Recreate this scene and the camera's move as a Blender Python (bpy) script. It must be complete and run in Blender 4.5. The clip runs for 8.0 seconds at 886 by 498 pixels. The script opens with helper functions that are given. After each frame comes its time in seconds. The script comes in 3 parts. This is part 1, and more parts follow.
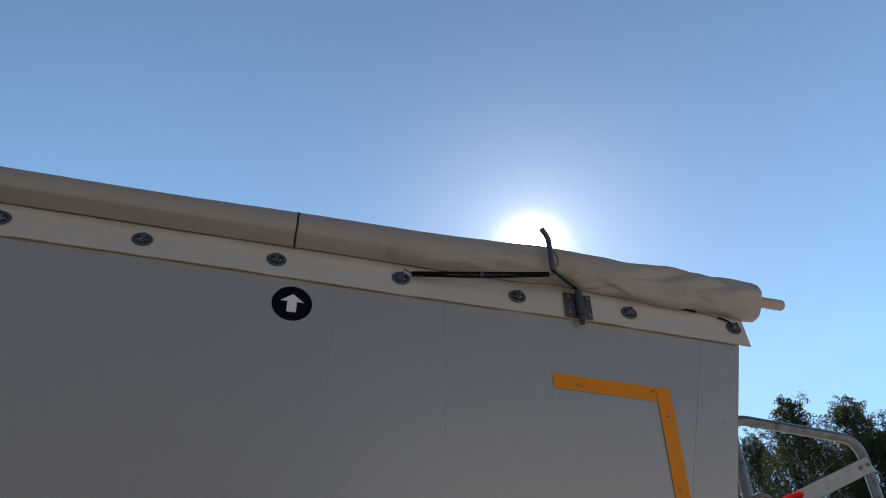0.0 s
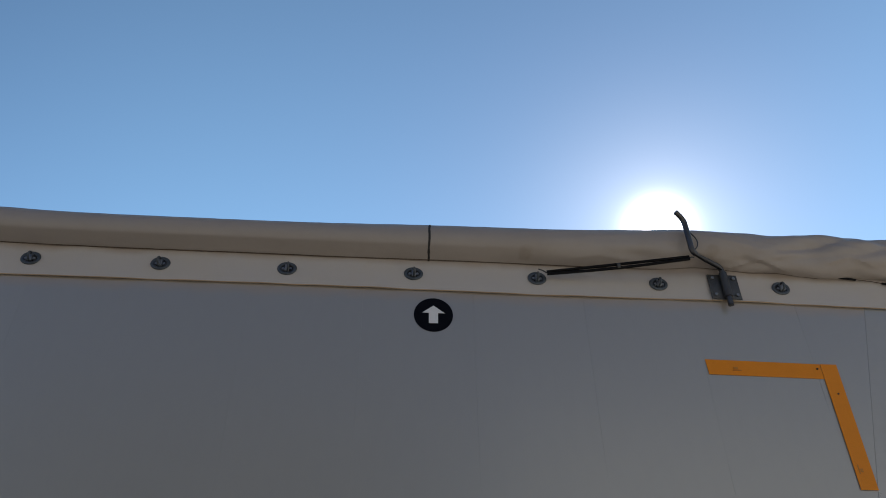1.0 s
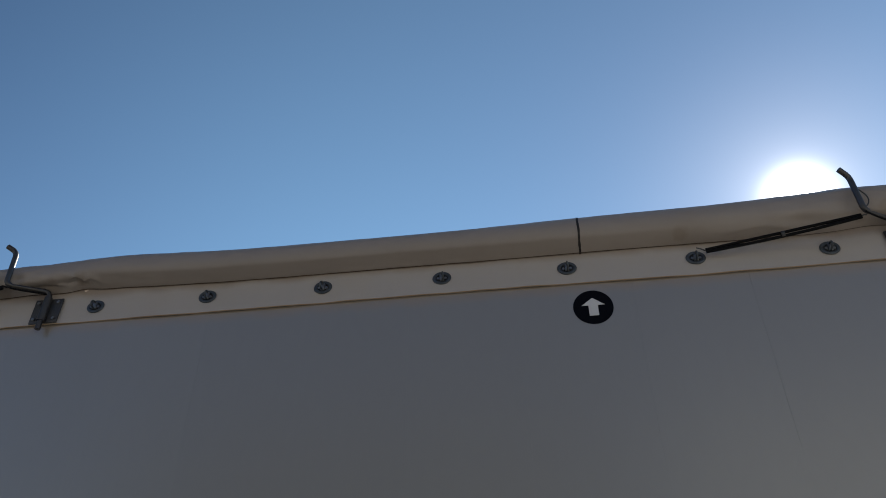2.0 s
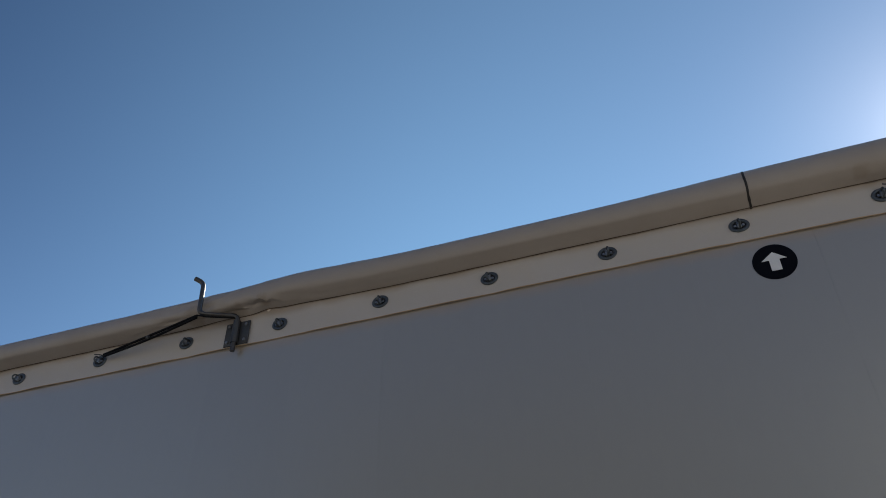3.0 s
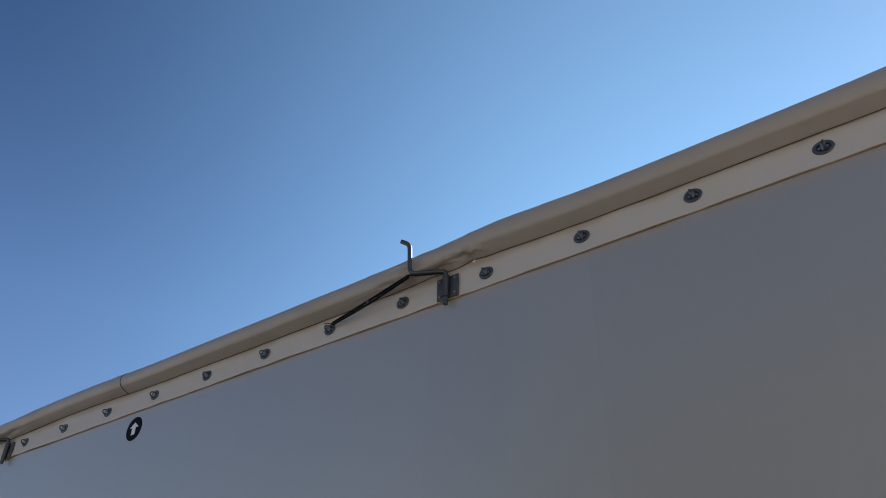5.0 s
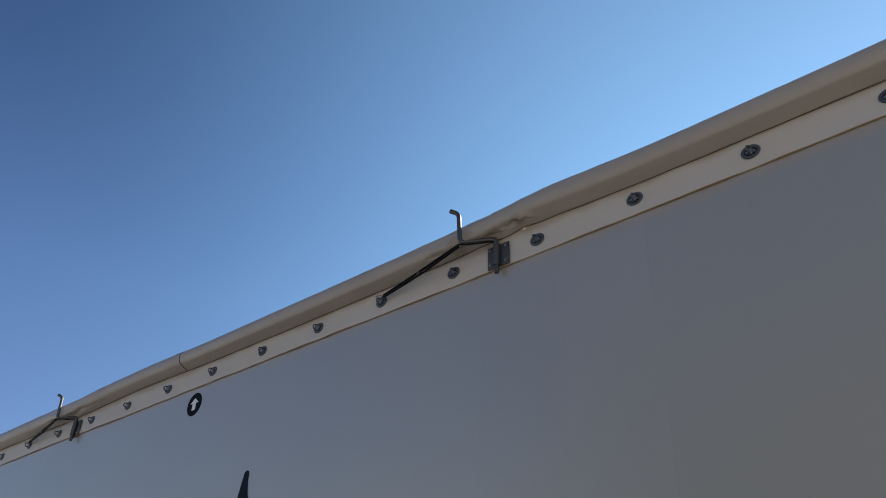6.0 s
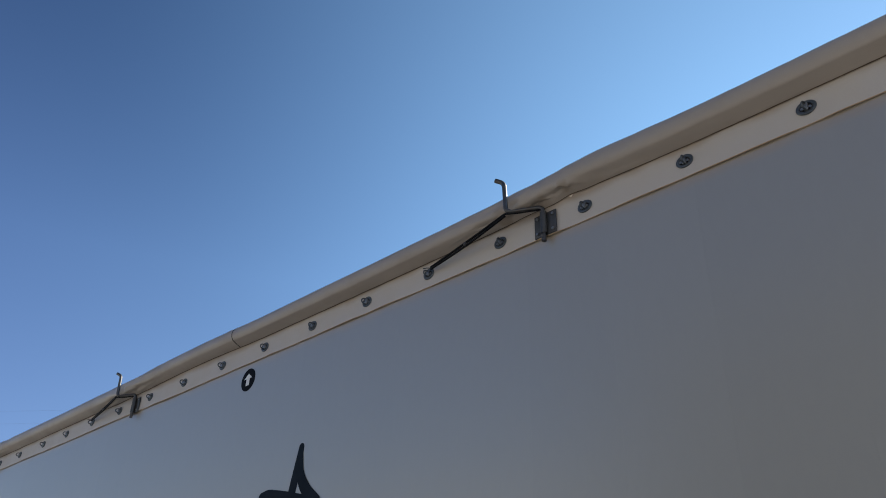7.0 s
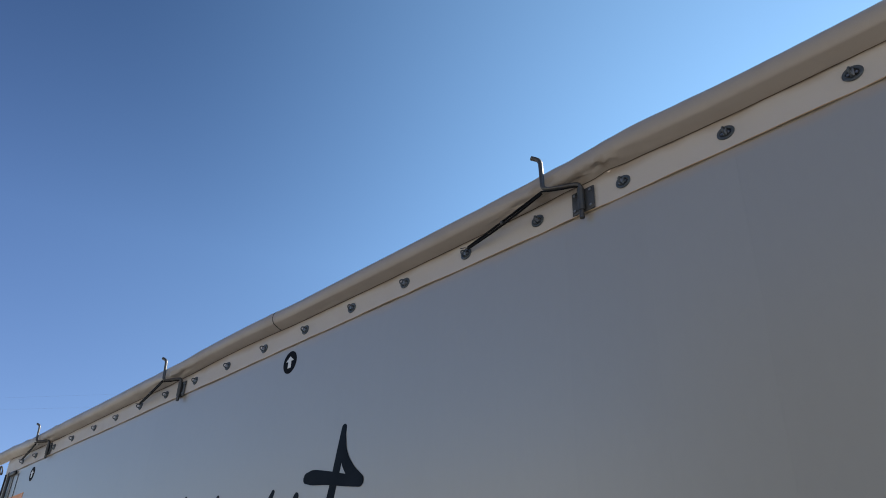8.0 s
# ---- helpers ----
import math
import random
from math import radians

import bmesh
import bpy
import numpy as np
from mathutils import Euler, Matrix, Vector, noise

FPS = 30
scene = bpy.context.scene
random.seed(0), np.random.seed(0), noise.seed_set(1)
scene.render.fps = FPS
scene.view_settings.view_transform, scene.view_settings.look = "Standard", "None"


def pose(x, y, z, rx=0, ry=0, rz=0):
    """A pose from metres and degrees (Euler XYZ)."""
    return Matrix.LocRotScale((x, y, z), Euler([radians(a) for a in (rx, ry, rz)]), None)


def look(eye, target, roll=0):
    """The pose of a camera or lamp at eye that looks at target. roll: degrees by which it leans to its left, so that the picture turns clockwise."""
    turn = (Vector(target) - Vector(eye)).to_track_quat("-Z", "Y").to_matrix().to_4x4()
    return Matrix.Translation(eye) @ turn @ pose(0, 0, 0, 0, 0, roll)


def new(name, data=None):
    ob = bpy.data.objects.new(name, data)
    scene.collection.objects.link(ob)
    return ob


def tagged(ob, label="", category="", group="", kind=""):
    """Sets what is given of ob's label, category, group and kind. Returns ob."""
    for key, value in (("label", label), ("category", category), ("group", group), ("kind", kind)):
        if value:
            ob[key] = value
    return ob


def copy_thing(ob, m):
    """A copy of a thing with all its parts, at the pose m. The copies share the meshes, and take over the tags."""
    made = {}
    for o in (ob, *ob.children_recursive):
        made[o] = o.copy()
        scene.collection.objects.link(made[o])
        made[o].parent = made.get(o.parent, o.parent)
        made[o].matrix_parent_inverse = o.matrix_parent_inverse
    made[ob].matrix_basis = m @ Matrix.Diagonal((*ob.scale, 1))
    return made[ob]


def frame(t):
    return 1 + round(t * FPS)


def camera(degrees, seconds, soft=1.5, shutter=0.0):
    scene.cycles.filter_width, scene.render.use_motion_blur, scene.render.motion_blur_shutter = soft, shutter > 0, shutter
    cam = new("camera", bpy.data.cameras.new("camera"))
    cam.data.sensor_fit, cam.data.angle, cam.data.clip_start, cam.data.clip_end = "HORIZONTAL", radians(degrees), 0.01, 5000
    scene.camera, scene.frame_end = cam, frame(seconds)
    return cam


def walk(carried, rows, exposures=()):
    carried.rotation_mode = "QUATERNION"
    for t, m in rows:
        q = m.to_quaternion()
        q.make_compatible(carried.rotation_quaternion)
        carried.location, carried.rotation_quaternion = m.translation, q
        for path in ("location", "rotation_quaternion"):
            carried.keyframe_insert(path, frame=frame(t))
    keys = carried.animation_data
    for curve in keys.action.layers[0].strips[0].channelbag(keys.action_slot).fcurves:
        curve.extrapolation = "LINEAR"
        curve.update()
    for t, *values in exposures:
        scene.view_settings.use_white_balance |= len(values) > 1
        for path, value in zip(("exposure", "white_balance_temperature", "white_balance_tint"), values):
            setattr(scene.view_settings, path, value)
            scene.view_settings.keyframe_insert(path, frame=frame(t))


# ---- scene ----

# ---- camera ----
cam = camera(59.9, 8.0, soft=0.95)
PATH = [
    (0, (-0.039, -1.925, 1.616), (0.407, -0.4, 2.83), -0.9),
    (0.5, (-0.051, -1.924, 1.609), (0.25, -0.369, 2.831), -0.8),
    (1, (-0.07, -1.933, 1.626), (0.063, -0.349, 2.839), -0.5),
    (1.5, (-0.09, -1.93, 1.613), (-0.129, -0.348, 2.837), -0.3),
    (1.7, (-0.113, -1.927, 1.610), (-0.211, -0.35, 2.837), -0.4),
    (2.8, (-0.206, -1.932, 1.593), (-0.68, -0.422, 2.816), -0.3),
    (3, (-0.226, -1.937, 1.586), (-0.761, -0.444, 2.805), -0.5),
    (3.5, (-0.225, -1.922, 1.581), (-0.938, -0.487, 2.778), 0.3),
    (4, (-0.237, -1.91, 1.56), (-1.078, -0.531, 2.739), 0.9),
    (4.5, (-0.24, -1.906, 1.547), (-1.177, -0.568, 2.701), 1.2),
    (5, (-0.254, -1.92, 1.541), (-1.256, -0.604, 2.665), 1.3),
    (6.5, (-0.296, -1.889, 1.52), (-1.466, -0.649, 2.566), 2.1),
    (7, (-0.306, -1.895, 1.52), (-1.526, -0.677, 2.533), 2.1),
    (7.5, (-0.312, -1.888, 1.52), (-1.579, -0.698, 2.509), 2.3),
    (8, (-0.315, -1.894, 1.526), (-1.618, -0.722, 2.49), 2.2),
]
walk(cam, [(t, look(eye, target, roll)) for t, eye, target, roll in PATH],
     exposures=[(0.0, 0.64), (0.5, 0.74), (1.0, 0.74), (1.5, 0.47), (3.0, 0.64), (3.5, 0.88), (4.5, 1.22), (5.0, 1.10), (6.5, 1.1), (8.0, 1.28)])

# ---- light: a clear afternoon, the sun just behind the rolled tarpaulin ----
SUN_ELEVATION, SUN_AZIMUTH = radians(36.95), radians(24.6)
SUN_WAY = Vector((math.sin(SUN_AZIMUTH) * math.cos(SUN_ELEVATION),
                  math.cos(SUN_AZIMUTH) * math.cos(SUN_ELEVATION),
                  math.sin(SUN_ELEVATION)))
world = bpy.data.worlds.new("sky")
scene.world = world
world.use_nodes = True
wn, wl = world.node_tree.nodes, world.node_tree.links
wn.clear()
sky = wn.new("ShaderNodeTexSky")
sky.sky_type = "NISHITA"
sky.sun_disc = False
sky.sun_elevation, sky.sun_rotation = SUN_ELEVATION, SUN_AZIMUTH
sky.altitude, sky.air_density, sky.dust_density, sky.ozone_density = 100, 1.12, 0.15, 3.0
back = wn.new("ShaderNodeBackground")
back.inputs["Strength"].default_value = 0.065
wout = wn.new("ShaderNodeOutputWorld")
# the bright aureole of hazy air round the sun
coord = wn.new("ShaderNodeTexCoord")
dot = wn.new("ShaderNodeVectorMath")
dot.operation = "DOT_PRODUCT"
dot.inputs[1].default_value = SUN_WAY
wl.new(coord.outputs["Generated"], dot.inputs[0])
clamp = wn.new("ShaderNodeMath")
clamp.operation = "MAXIMUM"
clamp.inputs[1].default_value = 0.0
wl.new(dot.outputs["Value"], clamp.inputs[0])
lobes = None
for sharp, gain in ((3000.0, 60.0), (600.0, 3.4), (130.0, 1.8), (25.0, 0.15)):
    power = wn.new("ShaderNodeMath")
    power.operation = "POWER"
    power.inputs[1].default_value = sharp
    wl.new(clamp.outputs[0], power.inputs[0])
    scale = wn.new("ShaderNodeMath")
    scale.operation = "MULTIPLY_ADD"
    scale.inputs[1].default_value = gain
    scale.inputs[2].default_value = 0.0
    wl.new(power.outputs[0], scale.inputs[0])
    if lobes is not None:
        wl.new(lobes.outputs[0], scale.inputs[2])
    lobes = scale
tint = wn.new("ShaderNodeVectorMath")
tint.operation = "SCALE"
tint.inputs[0].default_value = (1.0, 0.97, 0.92)
wl.new(lobes.outputs[0], tint.inputs["Scale"])
both = wn.new("ShaderNodeVectorMath")
both.operation = "ADD"
deep = wn.new("ShaderNodeHueSaturation")
deep.inputs["Saturation"].default_value = 1.18
deep.inputs["Value"].default_value = 0.66
wl.new(sky.outputs["Color"], deep.inputs["Color"])
wl.new(deep.outputs["Color"], both.inputs[0])
wl.new(tint.outputs["Vector"], both.inputs[1])
# the wide, bluish brightening of the sky towards the sun
wide = wn.new("ShaderNodeMapRange")
wide.interpolation_type = "SMOOTHSTEP"
wide.inputs["From Min"].default_value, wide.inputs["From Max"].default_value = 0.22, 1.0
wl.new(clamp.outputs[0], wide.inputs["Value"])
blue = wn.new("ShaderNodeVectorMath")
blue.operation = "SCALE"
blue.inputs[0].default_value = (1.0, 1.8, 2.7)
wl.new(wide.outputs["Result"], blue.inputs["Scale"])
total = wn.new("ShaderNodeVectorMath")
total.operation = "ADD"
wl.new(both.outputs["Vector"], total.inputs[0])
wl.new(blue.outputs["Vector"], total.inputs[1])
# the paler air low over the horizon
split = wn.new("ShaderNodeSeparateXYZ")
wl.new(coord.outputs["Generated"], split.inputs[0])
low = wn.new("ShaderNodeMapRange")
low.inputs["To Min"].default_value, low.inputs["To Max"].default_value = 1.0, 0.0
wl.new(split.outputs["Z"], low.inputs["Value"])
squared = wn.new("ShaderNodeMath")
squared.operation = "POWER"
squared.inputs[1].default_value = 2.0
wl.new(low.outputs["Result"], squared.inputs[0])
pale = wn.new("ShaderNodeVectorMath")
pale.operation = "SCALE"
pale.inputs[0].default_value = (1.25, 1.75, 2.35)
wl.new(squared.outputs[0], pale.inputs["Scale"])
whole = wn.new("ShaderNodeVectorMath")
whole.operation = "ADD"
wl.new(total.outputs["Vector"], whole.inputs[0])
wl.new(pale.outputs["Vector"], whole.inputs[1])


# the clear sky's own gradients: darkest a right angle away from the sun and towards the zenith
def sky_math(kind, a, b=0.0, c=0.0):
    node = wn.new("ShaderNodeMath")
    node.operation = kind
    for socket, value in zip(node.inputs, (a, b, c)):
        if isinstance(value, (int, float)):
            socket.default_value = value
        else:
            wl.new(value, socket)
    return node.outputs[0]


def sky_bell(angle, middle, width, height):
    """A smooth bell over an angle, in stops."""
    u = sky_math("DIVIDE", sky_math("SUBTRACT", angle, radians(middle)), radians(width))
    return sky_math("MULTIPLY", sky_math("EXPONENT", sky_math("MULTIPLY", sky_math("MULTIPLY", u, u), -1.0)), height)


away = sky_math("ARCCOSINE", dot.outputs["Value"])
height = sky_math("ARCSINE", split.outputs["Z"])
height = sky_math("MINIMUM", sky_math("MAXIMUM", height, radians(27.0)), radians(58.0))
by_sun = sky_math("ADD", sky_bell(away, 33.0, 26.0, 0.29), sky_bell(away, 98.0, 24.0, -0.75))
by_height = sky_math("MULTIPLY_ADD", height, -1.15 / radians(40.0), 1.15)
gain = wn.new("ShaderNodeCombineXYZ")
for socket, share, rise, more in zip(gain.inputs, (1.0, 1.0, 0.6), (0.95, 1.0, 0.90), (0.0, -0.01, 0.06)):
    wl.new(sky_math("POWER", 2.0, sky_math("MULTIPLY_ADD", by_sun, share, sky_math("MULTIPLY_ADD", by_height, rise, more))), socket)
graded = wn.new("ShaderNodeVectorMath")
graded.operation = "MULTIPLY"
wl.new(whole.outputs["Vector"], graded.inputs[0])
wl.new(gain.outputs[0], graded.inputs[1])
wl.new(graded.outputs["Vector"], back.inputs["Color"])
wl.new(back.outputs["Background"], wout.inputs["Surface"])

sun = new("sun", bpy.data.lights.new("sun", "SUN"))
sun.data.energy, sun.data.angle, sun.data.color = 5.0, radians(0.5), (1.0, 0.93, 0.82)
sun.matrix_world = look(SUN_WAY * 60, (0, 0, 0))


# ---- materials ----
def material(name, colour, rough=0.6, metal=0.0, grain=(60.0, 0.06), stain=(1.5, 0.12), bump=(200.0, 0.05),
             stain_colour=None, spread=0.0, stretch=(1, 1, 1), specular=0.5, coat=0.0, through_light=0.0, ior=1.5, stain_detail=6.0):
    """A surface with fine grain, broad stains, fine relief, and a slight difference from piece to piece."""
    m = bpy.data.materials.new(name)
    m.use_nodes = True
    n, l = m.node_tree.nodes, m.node_tree.links
    bsdf = n["Principled BSDF"]
    where = n.new("ShaderNodeNewGeometry")
    mapping = n.new("ShaderNodeMapping")
    mapping.inputs["Scale"].default_value = stretch
    l.new(where.outputs["Position"], mapping.inputs["Vector"])

    def cloud(size, detail=4.0, rough_=0.55):
        c = n.new("ShaderNodeTexNoise")
        c.inputs["Scale"].default_value = size
        c.inputs["Detail"].default_value = detail
        c.inputs["Roughness"].default_value = rough_
        l.new(mapping.outputs["Vector"], c.inputs["Vector"])
        return c

    def spanned(source, low, high, a=0.3, b=0.7):
        r = n.new("ShaderNodeMapRange")
        r.interpolation_type = "SMOOTHSTEP"
        for key, value in (("From Min", a), ("From Max", b), ("To Min", low), ("To Max", high)):
            r.inputs[key].default_value = value
        l.new(source, r.inputs["Value"])
        return r.outputs["Result"]

    stains = cloud(stain[0], stain_detail, 0.62)
    fine = cloud(grain[0], min(stain_detail, 4.0))
    dark = stain_colour or tuple(c * 0.6 for c in colour)
    mix = n.new("ShaderNodeMix")
    mix.data_type = "RGBA"
    mix.inputs["A"].default_value = (*colour, 1)
    mix.inputs["B"].default_value = (*dark, 1)
    l.new(spanned(stains.outputs["Fac"], 0.0, stain[1], 0.42, 0.75), mix.inputs["Factor"])
    value = n.new("ShaderNodeHueSaturation")
    l.new(mix.outputs["Result"], value.inputs["Color"])
    tone = spanned(fine.outputs["Fac"], 1 - grain[1], 1 + grain[1])
    if spread:
        info = n.new("ShaderNodeObjectInfo")
        piece = spanned(info.outputs["Random"], 1 - spread, 1 + spread, 0, 1)
        times = n.new("ShaderNodeMath")
        times.operation = "MULTIPLY"
        l.new(tone, times.inputs[0])
        l.new(piece, times.inputs[1])
        tone = times.outputs[0]
    l.new(tone, value.inputs["Value"])
    l.new(value.outputs["Color"], bsdf.inputs["Base Color"])
    bsdf.inputs["Roughness"].default_value = rough
    if stain_detail > 2:
        l.new(spanned(stains.outputs["Fac"], max(rough - 0.07, 0.03), min(rough + 0.1, 1.0)), bsdf.inputs["Roughness"])
    bsdf.inputs["Metallic"].default_value = metal
    bsdf.inputs["Specular IOR Level"].default_value = specular
    bsdf.inputs["IOR"].default_value = ior
    bsdf.inputs["Coat Weight"].default_value = coat
    if bump[1]:
        relief = n.new("ShaderNodeBump")
        relief.inputs["Strength"].default_value = bump[1]
        relief.inputs["Distance"].default_value = 0.002
        l.new(cloud(bump[0]).outputs["Fac"], relief.inputs["Height"])
        l.new(relief.outputs["Normal"], bsdf.inputs["Normal"])
    if through_light:
        thin = n.new("ShaderNodeBsdfTranslucent")
        l.new(value.outputs["Color"], thin.inputs["Color"])
        blend = n.new("ShaderNodeMixShader")
        blend.inputs["Fac"].default_value = through_light
        l.new(bsdf.outputs["BSDF"], blend.inputs[1])
        l.new(thin.outputs["BSDF"], blend.inputs[2])
        l.new(blend.outputs["Shader"], n["Material Output"].inputs["Surface"])
    return m


WALL = material("light_grey_painted_panel", (0.285, 0.284, 0.276), 0.30, grain=(35, 0.008), stain=(0.8, 0.10), bump=(0, 0),
                stain_colour=(0.262, 0.255, 0.243), spread=0.012, stretch=(1, 1, 0.35), specular=0.6, ior=2.0, stain_detail=1.0)
POST = material("white_painted_post", (0.285, 0.284, 0.276), 0.30, grain=(35, 0.02), stain=(2.0, 0.14), bump=(9.0, 0.02),
                stain_colour=(0.255, 0.248, 0.235), specular=0.6, ior=2.0)
SHEET = material("cream_tarpaulin", (0.485, 0.450, 0.418), 0.5, grain=(420, 0.03), stain=(5.0, 0.32), bump=(650, 0.12),
                 stain_colour=(0.50, 0.43, 0.35))
# the same cream cloth as SHEET, its colour darkened for the roll's shade
ROLL = material("shaded_cream_tarpaulin", (0.352, 0.310, 0.278), 0.42, grain=(420, 0.03), stain=(6.0, 0.35), bump=(650, 0.12),
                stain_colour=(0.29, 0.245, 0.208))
HEM = material("tarpaulin_hem", (0.43, 0.31, 0.20), 0.55, grain=(300, 0.05), stain=(9, 0.5), bump=(500, 0.15),
               stain_colour=(0.36, 0.25, 0.15))
ZINC = material("weathered_zinc", (0.092, 0.106, 0.117), 0.42, 0.6, grain=(500, 0.12), stain=(60, 0.4), bump=(700, 0.1),
                stain_colour=(0.06, 0.066, 0.07))
STEEL = material("dull_steel_plate", (0.085, 0.09, 0.095), 0.5, 0.7, grain=(400, 0.1), stain=(25, 0.4), bump=(500, 0.12),
                 stain_colour=(0.10, 0.08, 0.065))
ROD = material("bare_steel_rod", (0.095, 0.095, 0.097), 0.40, 0.75, grain=(400, 0.1), stain=(30, 0.5), bump=(500, 0.12),
               stain_colour=(0.10, 0.075, 0.055))
BOLT = material("dull_bolt", (0.24, 0.25, 0.26), 0.4, 0.8, grain=(600, 0.1), stain=(90, 0.3), bump=(0, 0))
CORD = material("black_elastic_cord", (0.004, 0.004, 0.005), 0.6, grain=(900, 0.2), stain=(80, 0.2), bump=(1200, 0.3), specular=0.15)
RUBBER = material("black_rubber", (0.018, 0.018, 0.02), 0.65, grain=(500, 0.15), stain=(30, 0.3), bump=(600, 0.2))
STICKER = material("black_film", (0.004, 0.005, 0.009), 0.6, grain=(300, 0.08), stain=(12, 0.2), bump=(0, 0), specular=0.06)
STICKER_WHITE = material("white_film", (0.70, 0.71, 0.72), 0.4, grain=(300, 0.02), stain=(12, 0.1), bump=(0, 0))
INK = material("black_marker", (0.012, 0.011, 0.012), 0.6, grain=(150, 0.3), stain=(60, 0.5), bump=(0, 0),
               stain_colour=(0.05, 0.04, 0.035))
TAPE = material("amber_reflective_tape", (0.74, 0.24, 0.004), 0.36, grain=(700, 0.05), stain=(14, 0.18), bump=(900, 0.1),
                stain_colour=(0.55, 0.18, 0.004), specular=0.3)
PRINT = material("faint_brown_print", (0.48, 0.175, 0.008), 0.4, bump=(0, 0))
LETTER = material("dark_blue_lettering_film", (0.005, 0.010, 0.018), 0.55, grain=(300, 0.05), stain=(6, 0.2), bump=(0, 0), specular=0.08)
ALU = material("scuffed_aluminium", (0.19, 0.198, 0.215), 0.36, 0.85, grain=(250, 0.1), stain=(24, 0.8), bump=(300, 0.1),
               stain_colour=(0.07, 0.07, 0.078))
BRACE = material("pale_flat_bar", (0.38, 0.375, 0.36), 0.5, 0.35, grain=(120, 0.06), stain=(22, 0.5), bump=(300, 0.1),
                 stain_colour=(0.30, 0.29, 0.27))
UNDER = material("dark_underframe", (0.05, 0.05, 0.055), 0.6, grain=(60, 0.1), stain=(3, 0.3))
RED = material("red_bristles", (0.85, 0.035, 0.02), 0.5, grain=(200, 0.1), stain=(20, 0.1), bump=(0, 0), through_light=0.35)
BARK = material("birch_bark", (0.30, 0.28, 0.25), 0.85, grain=(40, 0.2), stain=(5, 0.7), bump=(60, 0.4),
                stain_colour=(0.05, 0.045, 0.04))
LEAF = material("birch_leaves", (0.046, 0.058, 0.020), 0.6, grain=(3.0, 0.35), stain=(0.7, 0.6), bump=(0, 0),
                stain_colour=(0.085, 0.08, 0.028), through_light=0.38)
GROUND = material("dry_gravel_yard", (0.27, 0.252, 0.222), 0.9, grain=(90, 0.35), stain=(0.35, 0.4), bump=(120, 0.5),
                  stain_colour=(0.20, 0.184, 0.16))
PALE_BLOCK = material("pale_block_grey", (0.25, 0.252, 0.245), 0.7, grain=(20, 0.06), stain=(0.6, 0.3), bump=(8, 0.2))
# brown that stands in for the shade where roll and flap meet
CONTACT_SHADE = material("brown_contact_shade", (0.075, 0.050, 0.034), 0.7, grain=(300, 0.2), stain=(9, 0.6), bump=(500, 0.2),
                stain_colour=(0.16, 0.11, 0.075))
DARK_BLOCK = material("dark_block_grey", (0.055, 0.056, 0.055), 0.7, grain=(20, 0.1), stain=(0.6, 0.3), bump=(8, 0.2))
WIRE = material("overhead_wire", (0.10, 0.10, 0.11), 0.6, bump=(0, 0))




# an uneven tint along the top of a surface, fading out downwards
def uneven_band(mat, top, reach, colour, strength):
    n, l = mat.node_tree.nodes, mat.node_tree.links
    base = n["Principled BSDF"].inputs["Base Color"]
    source = base.links[0].from_socket
    where = n.new("ShaderNodeNewGeometry").outputs["Position"]
    stretched = n.new("ShaderNodeMapping")
    stretched.inputs["Scale"].default_value = (1.0, 1.0, 0.25)
    l.new(where, stretched.inputs["Vector"])
    patchy = n.new("ShaderNodeTexNoise")
    patchy.inputs["Scale"].default_value = 7.0
    patchy.inputs["Detail"].default_value = 5.0
    l.new(stretched.outputs["Vector"], patchy.inputs["Vector"])
    axes = n.new("ShaderNodeSeparateXYZ")
    l.new(where, axes.inputs[0])
    edge = n.new("ShaderNodeMath")
    edge.operation = "MULTIPLY_ADD"
    edge.inputs[1].default_value = reach * 1.4
    l.new(patchy.outputs["Fac"], edge.inputs[0])
    l.new(axes.outputs["Z"], edge.inputs[2])
    fade = n.new("ShaderNodeMapRange")
    fade.interpolation_type = "SMOOTHSTEP"
    middle = top + reach * 0.7
    for key, value in (("From Min", middle - reach), ("From Max", middle), ("To Min", 0.0), ("To Max", strength)):
        fade.inputs[key].default_value = value
    l.new(edge.outputs[0], fade.inputs["Value"])
    mix = n.new("ShaderNodeMix")
    mix.data_type = "RGBA"
    l.new(fade.outputs["Result"], mix.inputs["Factor"])
    l.new(source, mix.inputs["A"])
    mix.inputs["B"].default_value = (*colour, 1)
    l.new(mix.outputs["Result"], base)


# the wall turns beige, unevenly, towards the hem
uneven_band(WALL, 2.934, 0.036, (0.345, 0.285, 0.220), 0.85)
# the flap turns browner, unevenly, towards the roll
uneven_band(SHEET, 3.058, 0.034, (0.300, 0.215, 0.150), 0.55)

# ---- mesh helpers ----
def finish(bm, name, mat, smooth=True):
    bmesh.ops.recalc_face_normals(bm, faces=bm.faces)
    me = bpy.data.meshes.new(name)
    bm.to_mesh(me)
    bm.free()
    me.materials.append(mat)
    if smooth:
        me.shade_smooth()
        me.set_sharp_from_angle(angle=radians(38))
    return me


def part(name, bm, mat, parent, label="", at=(0, 0, 0), smooth=True):
    me = bm if isinstance(bm, bpy.types.Mesh) else finish(bm, name, mat, smooth)
    ob = new(name, me)
    ob.parent = parent
    ob.location = at
    return tagged(ob, label)


def thing(name, label, category, at=(0, 0, 0), group="", kind=""):
    ob = new(name)
    ob.empty_display_size = 0.1
    ob.location = at
    return tagged(ob, label, category, group, kind)


